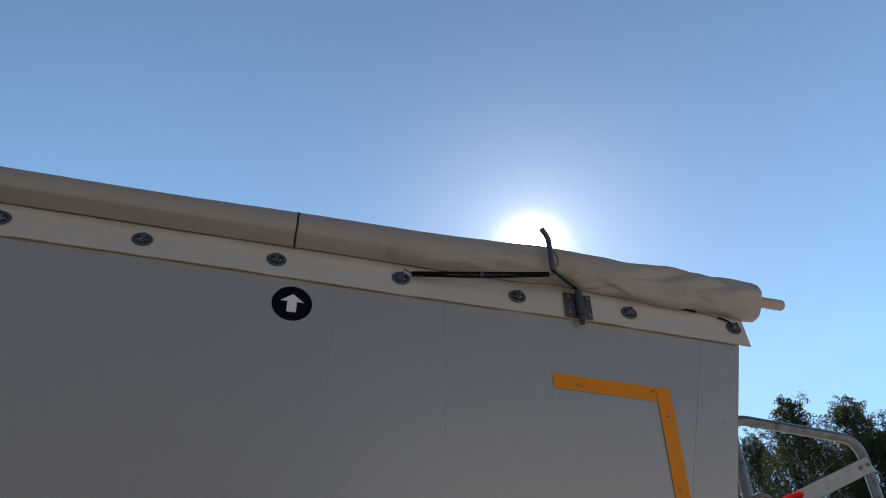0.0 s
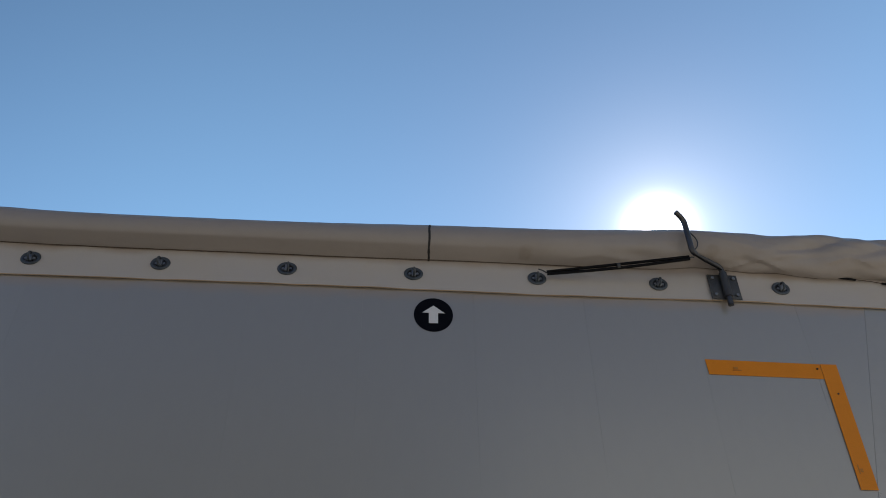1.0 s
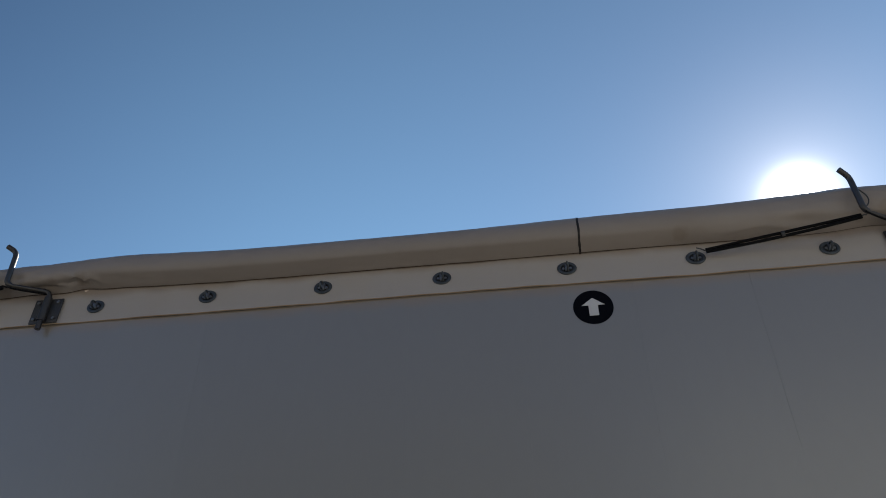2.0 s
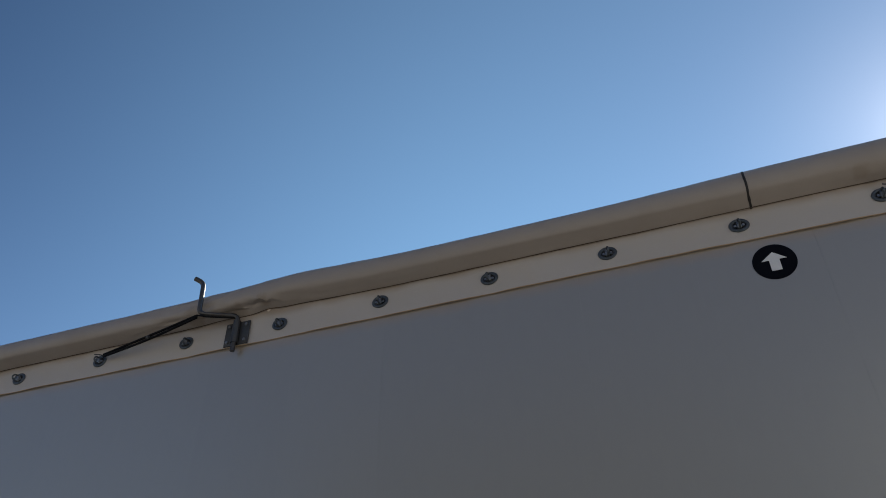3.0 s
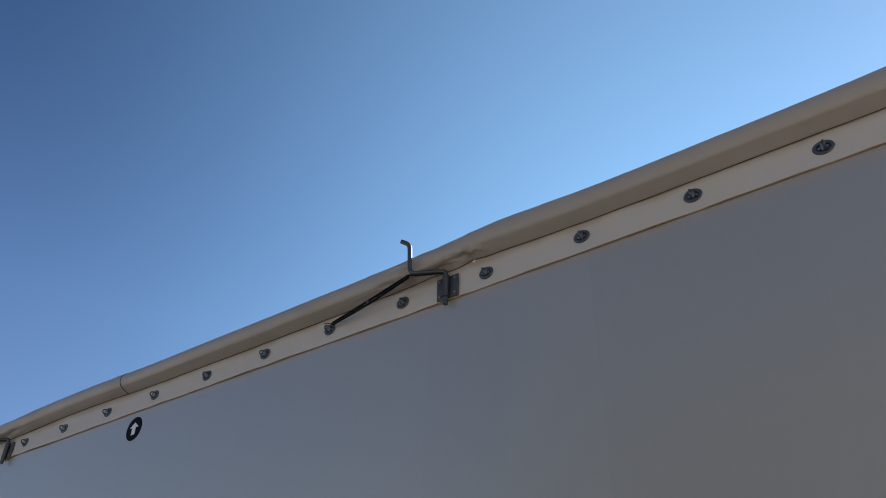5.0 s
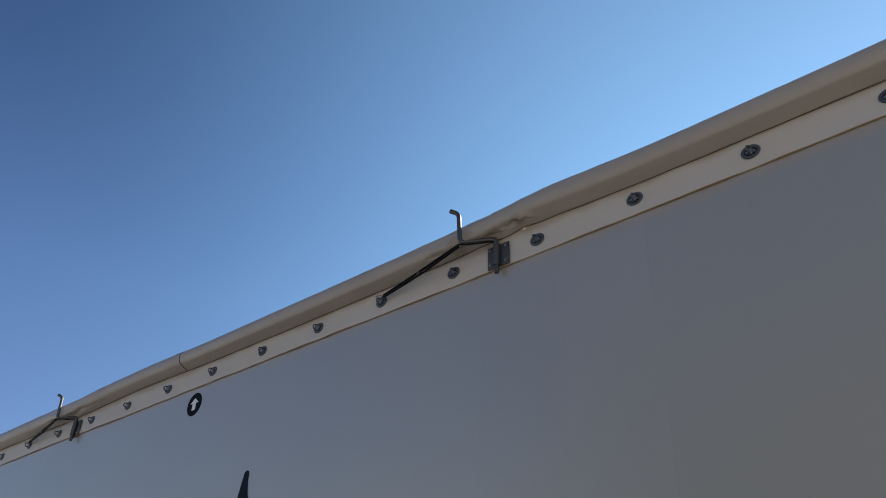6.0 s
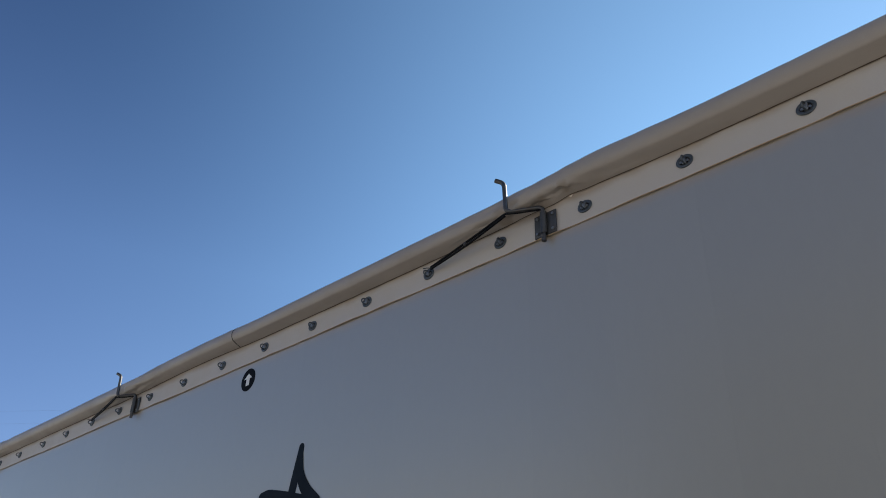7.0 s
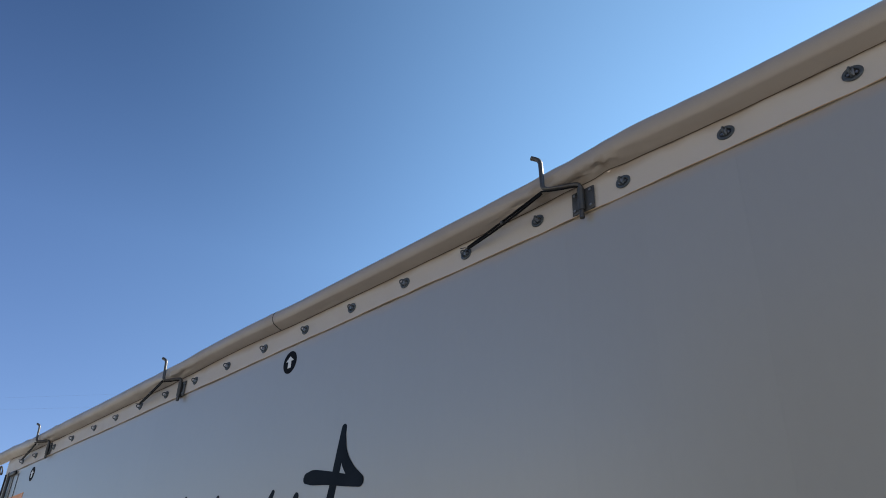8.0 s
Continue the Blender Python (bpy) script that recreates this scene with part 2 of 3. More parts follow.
def box(bm, low, high, bevel=0.0):
    made = bmesh.ops.create_cube(bm, size=1.0)["verts"]
    for v in made:
        v.co = Vector([low[i] + (v.co[i] + 0.5) * (high[i] - low[i]) for i in range(3)])
    if bevel:
        edges = list({e for v in made for e in v.link_edges})
        bmesh.ops.bevel(bm, geom=edges, offset=bevel, segments=2, affect="EDGES", profile=0.5)
    return bm


def prism(bm, outline, y0, y1, bevel=0.0):
    """A plate whose outline lies in x and z, from y0 (front) to y1 (back), with a small chamfer on the front."""
    n = len(outline)
    cx, cz = sum(p[0] for p in outline) / n, sum(p[1] for p in outline) / n
    front = []
    for x, z in outline:
        d = math.hypot(x - cx, z - cz) or 1
        front.append(bm.verts.new((x - bevel * (x - cx) / d * 1.4, y0, z - bevel * (z - cz) / d * 1.4)))
    rim = [bm.verts.new((x, y0 + bevel, z)) for x, z in outline] if bevel else front
    rear = [bm.verts.new((x, y1, z)) for x, z in outline]
    bm.faces.new(front)
    bm.faces.new(list(reversed(rear)))
    for i in range(n):
        j = (i + 1) % n
        if bevel:
            bm.faces.new((front[i], rim[i], rim[j], front[j]))
        bm.faces.new((rim[i], rear[i], rear[j], rim[j]))
    return bm


def tube(bm, points, radius, sides=12, caps=True):
    """A round bar along a line of points; radius is one number or one for each point."""
    pts = [Vector(p) for p in points]
    rings, up = [], None
    for i, p in enumerate(pts):
        way = (pts[min(i + 1, len(pts) - 1)] - pts[max(i - 1, 0)]).normalized()
        if up is None:
            up = way.orthogonal().normalized()
        up = (up - way * up.dot(way)).normalized()
        side = way.cross(up)
        r = radius[i] if isinstance(radius, (list, tuple)) else radius
        rings.append([bm.verts.new(p + (up * math.cos(a) + side * math.sin(a)) * r)
                      for a in (2 * math.pi * k / sides for k in range(sides))])
    for a, b in zip(rings, rings[1:]):
        for k in range(sides):
            bm.faces.new((a[k], a[(k + 1) % sides], b[(k + 1) % sides], b[k]))
    if caps:
        bm.faces.new(list(reversed(rings[0])))
        bm.faces.new(rings[-1])
    return bm


def bent(points, bend, steps=6):
    """A line with its corners rounded."""
    pts = [Vector(p) for p in points]
    out = [pts[0]]
    for a, b, c in zip(pts, pts[1:], pts[2:]):
        ra, rc = min(bend, (a - b).length * 0.49), min(bend, (c - b).length * 0.49)
        p, q = b + (a - b).normalized() * ra, b + (c - b).normalized() * rc
        for k in range(steps + 1):
            s = k / steps
            out.append(p * (1 - s) ** 2 + b * 2 * s * (1 - s) + q * s * s)
    out.append(pts[-1])
    return out


def hump(x, middle, width):
    return math.exp(-((x - middle) / width) ** 2)


def ramp(x, low, high):
    q = min(max((x - low) / (high - low), 0.0), 1.0)
    return q * q * (3 - 2 * q)


# ---- the setting ----
bm = bmesh.new()
box(bm, (-2500, -2500, -0.4), (2500, 2500, 0.0))
ground = tagged(new("ground", finish(bm, "ground", GROUND, False)), "dry sandy gravel yard in full sun", "ground", kind="structure")

# unseen dark wall added behind the camera to darken the trailer side's reflections
bm = bmesh.new()
box(bm, (-11.0, -22.0, 0.0), (1.5, -16.0, 10.5), 0.02)
tagged(new("wall_south", finish(bm, "wall_south", DARK_BLOCK, False)), "unseen plain dark wall added to darken the trailer's reflections", "wall", kind="structure")

# unseen pale walls added to throw neutral light and reflections onto the trailer
bm = bmesh.new()
box(bm, (-70.0, -34.0, 0.0), (-14.0, -26.0, 10.0), 0.02)
eastern = bmesh.new()
box(eastern, (3.5, -30.0, 0.0), (46.0, -20.0, 12.0), 0.02)
tagged(new("wall_southeast", finish(eastern, "wall_southeast", PALE_BLOCK, False)), "unseen plain pale wall added to brighten the trailer's rear half", "wall", kind="structure")
tagged(new("wall_southwest", finish(bm, "wall_southwest", PALE_BLOCK, False)), "unseen plain pale wall added to brighten the trailer's far half", "wall", kind="structure")

# ---- the trailer ----
WALL_TOP, WALL_FOOT = 3.046, 1.10
LEFT_END = -8.15
DEPTH = 2.5


def rear_edge(z):
    """The leaning rear corner of the body."""
    return 1.568 + (z - 2.919) * 0.288


trailer = thing("trailer", "white panelled goods trailer with a rolled-back tarpaulin top", "trailer", (0, 0, 0))
bm = bmesh.new()
prism(bm, [(LEFT_END + 0.02, WALL_FOOT), (rear_edge(WALL_FOOT) - 0.02, WALL_FOOT), (rear_edge(WALL_TOP) - 0.02, WALL_TOP - 0.004),
           (LEFT_END + 0.02, WALL_TOP - 0.004)], 0.010, 0.034)
part("side_core", bm, WALL, trailer, smooth=False)
bm = bmesh.new()
prism(bm, [(LEFT_END, WALL_FOOT), (rear_edge(WALL_FOOT), WALL_FOOT), (rear_edge(WALL_TOP), WALL_TOP), (LEFT_END, WALL_TOP)],
      DEPTH - 0.03, DEPTH)
part("far_side_wall", bm, WALL, trailer, smooth=False)
bm = bmesh.new()
foot, top = rear_edge(WALL_FOOT), rear_edge(WALL_TOP)
rear = [bm.verts.new(p) for p in ((foot - 0.04, 0.036, WALL_FOOT), (foot, 0.036, WALL_FOOT), (top, 0.036, WALL_TOP), (top - 0.04, 0.036, WALL_TOP),
                                  (foot - 0.04, DEPTH - 0.032, WALL_FOOT), (foot, DEPTH - 0.032, WALL_FOOT), (top, DEPTH - 0.032, WALL_TOP),
                                  (top - 0.04, DEPTH - 0.032, WALL_TOP))]
for face in ((0, 1, 2, 3), (7, 6, 5, 4), (0, 4, 5, 1), (1, 5, 6, 2), (2, 6, 7, 3), (3, 7, 4, 0)):
    bm.faces.new([rear[i] for i in face])
part("rear_wall", bm, POST, trailer, smooth=False)
part("front_wall", box(bmesh.new(), (LEFT_END, 0.036, WALL_FOOT), (LEFT_END + 0.05, DEPTH - 0.032, WALL_TOP), 0.004), POST, trailer)
part("underframe", box(bmesh.new(), (LEFT_END + 0.3, 0.12, 0.0), (0.7, DEPTH - 0.12, WALL_FOOT - 0.002), 0.01), UNDER, trailer,
     "dark plain underframe below the body")
bm = bmesh.new()
box(bm, (LEFT_END + 0.06, 0.04, WALL_TOP - 0.03), (rear_edge(WALL_TOP) - 0.06, DEPTH - 0.04, WALL_TOP - 0.015))
part("roof", bm, SHEET, trailer, "flat cream tarpaulin roof", smooth=False)

# the leaning rear corner post, proud of the panels
bm = bmesh.new()
prism(bm, [(rear_edge(WALL_FOOT) - 0.148, WALL_FOOT), (rear_edge(WALL_FOOT), WALL_FOOT), (rear_edge(WALL_TOP), WALL_TOP),
           (rear_edge(WALL_TOP) - 0.148, WALL_TOP)], 0.0, 0.034, 0.0004)
part("corner_post", bm, POST, trailer, "white corner post leaning outwards", smooth=False)

# amber marking tape at both ends
def tape_strip(outline, level):
    part("marking_tape", prism(bmesh.new(), outline, -level, -level + 0.0012), TAPE, trailer, "amber reflective marking tape", smooth=False)


tape_strip([(0.8665, 2.688), (1.2125, 2.684), (1.2125, 2.7325), (0.864, 2.737)], 0.0022)
tape_strip([(1.2085, 2.353), (1.2575, 2.353), (1.263, 2.7325), (1.2135, 2.7325)], 0.0034)
tape_strip([(-7.88, 2.662), (-7.49, 2.662), (-7.475, 2.711), (-7.88, 2.711)], 0.0022)
tape_strip([(-7.93, 2.28), (-7.8805, 2.28), (-7.8805, 2.711), (-7.93, 2.711)], 0.0034)


def print_mark(x, z, w, h):
    part("print_mark", prism(bmesh.new(), [(x - w / 2, z), (x + w / 2, z), (x + w / 2, z + h), (x - w / 2, z + h)], -0.0042, -0.0030), PRINT,
         trailer, smooth=False)


print_mark(0.953, 2.7015, 0.026, 0.003)
print_mark(0.950, 2.7065, 0.012, 0.007)
print_mark(1.2215, 2.397, 0.003, 0.026)
print_mark(1.2285, 2.402, 0.008, 0.010)
for x, z in ((1.200, 2.716), (1.238, 2.636)):
    bm = bmesh.new()
    tube(bm, [(x, -0.0055, z), (x, -0.002, z)], 0.0028, 10)
    part("rivet", bm, INK, trailer)


# round stickers with an arrow
def arrow_sticker(x, z):
    r = 0.0585
    bm = prism(bmesh.new(), [(x + r * math.cos(2 * math.pi * k / 48), z + r * math.sin(2 * math.pi * k / 48)) for k in range(48)], -0.0012, 0.0002)
    disc = part("arrow_sticker", bm, STICKER, trailer, "round black sticker with a white upward arrow", smooth=False)
    bm = bmesh.new()
    shape = [(0, 0.54), (-0.58, 0.10), (-0.235, 0.10), (-0.235, -0.51), (0.235, -0.51), (0.235, 0.10), (0.58, 0.10)]
    prism(bm, [(x + r * a, z + r * b) for a, b in shape], -0.0024, -0.0013)
    part("arrow", bm, STICKER_WHITE, disc, "white arrow pointing up", smooth=False)


for x, z in ((0.062, 2.858), (-3.531, 2.857), (-7.386, 2.846)):
    arrow_sticker(x, z)


# brush lettering, of which only the tops show: plain strokes
def stroke(points, level, mother):
    """A flat brush stroke along (x, z, half width), with round ends."""
    line = []
    for (x0, z0, w0), (x1, z1, w1) in zip(points, points[1:]):
        for k in range(6):
            s = k / 6
            line.append((x0 + (x1 - x0) * s, z0 + (z1 - z0) * s, w0 + (w1 - w0) * s))
    line.append(points[-1])
    for _ in range(3):
        line = [line[0]] + [tuple((a[i] + 2 * b[i] + c[i]) / 4 for i in range(3)) for a, b, c in zip(line, line[1:], line[2:])] + [line[-1]]
    left, right = [], []
    for i, (x, z, w) in enumerate(line):
        a, b = line[max(i - 1, 0)], line[min(i + 1, len(line) - 1)]
        dx, dz = b[0] - a[0], b[1] - a[1]
        d = math.hypot(dx, dz)
        left.append((x - dz / d * w, z + dx / d * w))
        right.append((x + dz / d * w, z - dx / d * w))

    def cap(p, q, w, out):
        turn = math.atan2(q[1] - p[1], q[0] - p[0])
        return [(p[0] + w * math.cos(turn + out * a), p[1] + w * math.sin(turn + out * a)) for a in (math.pi * k / 8 - math.pi / 2 for k in range(1, 8))]

    end = cap(line[-1], (2 * line[-1][0] - line[-2][0], 2 * line[-1][1] - line[-2][1]), line[-1][2], 1)
    start = cap(line[0], (2 * line[0][0] - line[1][0], 2 * line[0][1] - line[1][1]), line[0][2], 1)
    bm = prism(bmesh.new(), right + end + list(reversed(left)) + start, -level, -level + 0.0008)
    bmesh.ops.triangulate(bm, faces=[f for f in bm.faces if len(f.verts) > 4])
    part("stroke", bm, LETTER, mother, smooth=False)


lettering = new("lettering")
lettering.parent = trailer
stroke([(-3.008, 2.430, 0.018), (-3.022, 2.33, 0.026), (-3.045, 2.22, 0.026), (-3.075, 2.09, 0.027), (-3.13, 1.90, 0.024)], 0.0010, lettering)
stroke([(-3.005, 2.42, 0.010), (-2.997, 2.33, 0.020), (-2.975, 2.28, 0.027), (-2.93, 2.23, 0.029), (-2.866, 2.190, 0.025)], 0.0020, lettering)
stroke([(-3.255, 2.250, 0.024), (-3.21, 2.248, 0.034), (-3.08, 2.228, 0.028), (-2.97, 2.205, 0.025), (-2.866, 2.186, 0.021)], 0.0030, lettering)
stroke([(-3.525, 2.222, 0.014), (-3.56, 2.17, 0.022), (-3.62, 2.04, 0.022), (-3.68, 1.90, 0.018)], 0.0010, lettering)
stroke([(-3.325, 2.180, 0.020), (-3.36, 2.12, 0.022), (-3.42, 2.00, 0.022), (-3.46, 1.90, 0.018)], 0.0010, lettering)
stroke([(-4.055, 2.258, 0.016), (-4.10, 2.20, 0.024), (-4.17, 2.05, 0.024), (-4.24, 1.90, 0.018)], 0.0010, lettering)
stroke([(-4.42, 2.295, 0.016), (-4.48, 2.24, 0.022), (-4.56, 2.12, 0.022), (-4.64, 1.95, 0.018)], 0.0010, lettering)

# the front corner: dark seals, a lock and its rod
bm = bmesh.new()
box(bm, (LEFT_END - 0.018, -0.010, WALL_FOOT), (LEFT_END - 0.003, 0.035, WALL_TOP - 0.10), 0.004)
part("corner_seal", bm, RUBBER, trailer, "black upright rubber seal at the front corner")
part("lock_rod", tube(bmesh.new(), [(-8.0, -0.016, 1.3), (-8.0, -0.016, 2.94)], 0.013, 12), STEEL, trailer, "dark upright locking rod")
for x, low, thick in ((-7.90, 2.0, 0.0042), (-7.77, 2.0, 0.0032)):
    part("corner_strip", tube(bmesh.new(), [(x, -0.002, low), (x, -0.002, 2.905)], thick, 8), ZINC, trailer, "thin grey upright strip by the front corner")
part("lock_catch", box(bmesh.new(), (-8.03, -0.024, 2.905), (-7.84, -0.002, 2.938), 0.006), STEEL, trailer, "dark steel catch")

# ---- the tarpaulin flap along the top, with its eyelets ----
FLAP_FOOT, FLAP_TOP = 2.943, 3.085
EYELETS = [1.566, 1.167, 0.770, 0.384, 0.0, -0.385, -0.762, -1.140, -1.517, -1.896, -2.272, -2.651, -3.034, -3.415, -3.800, -4.192,
           -4.580, -4.965, -5.350, -5.742, -6.135, -6.575, -6.968, -7.40, -7.75]
FLAP_LEFT, FLAP_RIGHT = -8.17, 1.605


def flap_out(x, z):
    """How far the flap stands off the wall: pulled in at the eyelets, slack between them, and more so along its foot."""
    pull = max(hump(x, e, 0.06) for e in EYELETS)
    low = (FLAP_TOP - z) / (FLAP_TOP - FLAP_FOOT)
    slack = 0.5 + 0.5 * noise.noise(Vector((x * 3.1, z * 4, 1.7)))
    return 0.0042 + low * (0.0008 + 0.0050 * slack) * (1 - 0.75 * pull) + 0.0028 * noise.noise(Vector((x * 9 + z * 6, z * 12, 5)))


def flap_foot(x):
    return FLAP_FOOT - 0.006 * ramp(x, 0.9, 1.4) + 0.004 * noise.noise(Vector((x * 1.3, 0, 9))) + 0.0015 * noise.noise(Vector((x * 7, 0, 3)))


flap = thing("tarpaulin_flap", "cream tarpaulin flap with zinc eyelets buttoned to the trailer top", "tarpaulin", (0, 0, 0))
steps_x, steps_z = 520, 9
bm = bmesh.new()
rows = []
for i in range(steps_x + 1):
    x = FLAP_LEFT + (FLAP_RIGHT - FLAP_LEFT) * i / steps_x
    column = []
    for j in range(steps_z + 1):
        s = j / steps_z
        z = flap_foot(x) + (FLAP_TOP - 0.022 * hump(x, -1.57, 0.018) - flap_foot(x)) * s
        lean = 0.012 * (1 - s) * max(0.0, (x - 1.56) / 0.045)
        column.append((bm.verts.new((x + lean, -flap_out(x, z), z)), bm.verts.new((x + lean, -flap_out(x, z) + 0.0022, z))))
    rows.append(column)
for a, b in zip(rows, rows[1:]):
    for j in range(steps_z):
        bm.faces.new((a[j][0], b[j][0], b[j + 1][0], a[j + 1][0]))
        bm.faces.new((a[j][1], a[j + 1][1], b[j + 1][1], b[j][1]))
    bm.faces.new((a[0][0], a[0][1], b[0][1], b[0][0]))
    bm.faces.new((a[-1][0], b[-1][0], b[-1][1], a[-1][1]))
for column in (rows[0], rows[-1]):
    for j in range(steps_z):
        bm.faces.new((column[j][0], column[j + 1][0], column[j + 1][1], column[j][1]))
part("sheet", bm, SHEET, flap)
bm = bmesh.new()
tube(bm, [(x, -flap_out(x, FLAP_FOOT) + 0.0005, flap_foot(x) + 0.001) for x in
          (FLAP_LEFT + (FLAP_RIGHT + 0.010 - FLAP_LEFT) * i / steps_x for i in range(steps_x + 1))], 0.0017, 6)
part("hem", bm, HEM, flap, "brown stained welded hem")


def oval_ring(bm, half_w, half_h, tube_w, tube_d, y, seg=32, sides=8):
    rings = []
    for k in range(seg):
        a = 2 * math.pi * k / seg
        c = Vector((half_w * math.cos(a), y, half_h * math.sin(a)))
        out = Vector((math.cos(a), 0, math.sin(a)))
        rings.append([bm.verts.new(c + out * tube_w * math.cos(b) + Vector((0, tube_d * math.sin(b), 0)))
                      for b in (2 * math.pi * q / sides for q in range(sides))])
    for k in range(seg):
        a, b = rings[k], rings[(k + 1) % seg]
        for q in range(sides):
            bm.faces.new((a[q], a[(q + 1) % sides], b[(q + 1) % sides], b[q]))
    return bm


eyelet_mesh = finish(oval_ring(bmesh.new(), 0.0238, 0.0184, 0.0058, 0.0034, 0.0), "eyelet", ZINC)
# a black disc stands in for the shaded hole inside each eyelet
bm = bmesh.new()
prism(bm, [(0.019 * math.cos(2 * math.pi * k / 24), 0.0135 * math.sin(2 * math.pi * k / 24)) for k in range(24)], 0.001, 0.004)
hole_shade_mesh = finish(bm, "backing", RUBBER)
bm = bmesh.new()
box(bm, (-0.0065, -0.008, -0.0125), (0.0065, 0.003, 0.0125), 0.002)
for sx in (-1, 1):
    tube(bm, [(sx * 0.0115, 0.003, -0.003), (sx * 0.0115, -0.005, -0.003)], [0.0052, 0.0044], 10)
base_mesh = finish(bm, "staple_base", BOLT)
bm = bmesh.new()
loop = []
for k in range(25):
    a = -math.pi / 2 + math.pi * k / 24
    loop.append((0, -0.013 - 0.013 * math.cos(a), 0.0110 * math.sin(a)))
tube(bm, [(0, -0.004, -0.0110)] + loop + [(0, -0.004, 0.0110)], 0.0031, 8)
loop_mesh = finish(bm, "staple_loop", ZINC)
for x in EYELETS:
    tilt = random.uniform(-8, 8)
    eye = part("eyelet", eyelet_mesh, ZINC, flap, at=(x, -flap_out(x, 3.0) - 0.002, 3.0 + random.uniform(-0.002, 0.002)))
    part("backing", hole_shade_mesh, RUBBER, eye)
    part("staple_base", base_mesh, BOLT, eye).rotation_euler = (0, radians(tilt * 0.4), 0)
    part("staple_loop", loop_mesh, ZINC, eye).rotation_euler = (0, radians(tilt), radians(random.uniform(-14, 14)))

# ---- the rolled tarpaulin ----
HOOKS = [0.979, -1.681, -4.742, -7.07]
ROLL_LEFT, ROLL_RIGHT = -8.60, 1.665


def roll_stout(x):
    """How much thicker than its usual 52 mm the roll is: wound looser towards its rear end and where it is held."""
    return 0.011 * ramp(x, -0.55, 0.25) + 0.009 * ramp(x, 0.85, 1.5) + 0.0135 * hump(x, 0.90, 0.30) + 0.007 * hump(x, -1.42, 0.34)


def roll_centre(x):
    stout = roll_stout(x)
    z = 3.106 + 0.004 * ramp(x, -0.4, 0.2) + 0.010 * ramp(x, 0.9, 1.6) + 0.012 * ramp(x, -4.9, -4.2) * ramp(-x, 3.4, 4.0)
    z += 0.005 * hump(x, -1.5, 0.16) + 0.75 * stout * hump(x, 0.9, 0.5) + 1.0 * stout * hump(x, -1.35, 0.5) + 0.020 * ramp(-x, 7.3, 8.2) + 0.004 * noise.noise(Vector((x * 0.9, 3, 1)))
    y = -0.019 + 0.8 * stout + 0.004 * noise.noise(Vector((x * 0.8, 8, 2)))
    return y, z + 0.45 * stout * (1 - hump(x, 0.9, 0.5))


# dents and folds where the hooks and straps press: place along the roll, angle, length, width, slant, depth
DENTS = [(h + dx, a, l, w, t, d) for h in HOOKS for dx, a, l, w, t, d in
         ((0.075, 3.90, 0.026, 0.24, 0.8, 0.006), (-0.27, 3.95, 0.050, 0.22, 0.3, 0.008),
          (-0.115, 3.45, 0.024, 0.55, 0.0, 0.010), (0.06, 4.10, 0.060, 0.20, 0.2, 0.006), (-0.45, 1.9, 0.10, 0.22, 0.8, 0.004), (0.07, 1.55, 0.040, 0.3, 0.6, -0.006), (-0.30, 1.6, 0.05, 0.3, -0.6, -0.005), (-0.06, 4.40, 0.075, 0.5, 0.0, 0.013))]
DENTS += [(1.14, 2.1, 0.07, 0.25, 1.2, 0.012), (1.28, 3.3, 0.05, 0.45, -0.6, 0.008), (1.42, 4.2, 0.06, 0.35, 0.4, 0.010), (0.55, 2.0, 0.12, 0.2, 1.0, 0.007),
          (1.52, 3.0, 0.03, 0.8, 0.3, 0.005), (-1.57, 4.75, 0.040, 0.5, 0.0, 0.009), (1.38, 4.30, 0.17, 0.6, 0.0, -0.019), (1.60, 4.55, 0.10, 0.7, 0.0, -0.012),
          (-6.93, 1.9, 0.045, 0.45, 0.3, -0.008), (-6.80, 2.0, 0.06, 0.4, 0.3, 0.007), (-7.62, 1.9, 0.07, 0.5, -0.3, -0.007), (-7.48, 2.1, 0.06, 0.4, 0.2, 0.006),
          (-8.02, 2.0, 0.07, 0.5, 0.4, -0.006), (-3.72, 1.75, 0.030, 0.35, 0.2, -0.007)]


# tent-shaped folds where the hooks squeeze the cloth: place of the peak, angle of the peak, half length, fall of the ridge, height;
# the cloth runs out softly above the ridge and is undercut below it
TENTS = [(h - 0.165, 3.86, 0.085, 5.0, 0.0070) for h in HOOKS[1:]]
TENTS += [(HOOKS[1] + dx, a, l, f, d) for dx, a, l, f, d in
          ((0.096, 3.74, 0.045, 9.0, 0.0090), (0.142, 3.92, 0.036, 8.0, 0.0065), (-0.02, 4.05, 0.09, 2.5, 0.0060), (-0.33, 4.0, 0.12, 2.5, 0.0035))]
TENTS += [(1.10, 3.95, 0.13, 4.5, 0.007), (1.39, 3.65, 0.11, 4.0, 0.006), (0.58, 4.0, 0.12, 2.5, 0.003)]


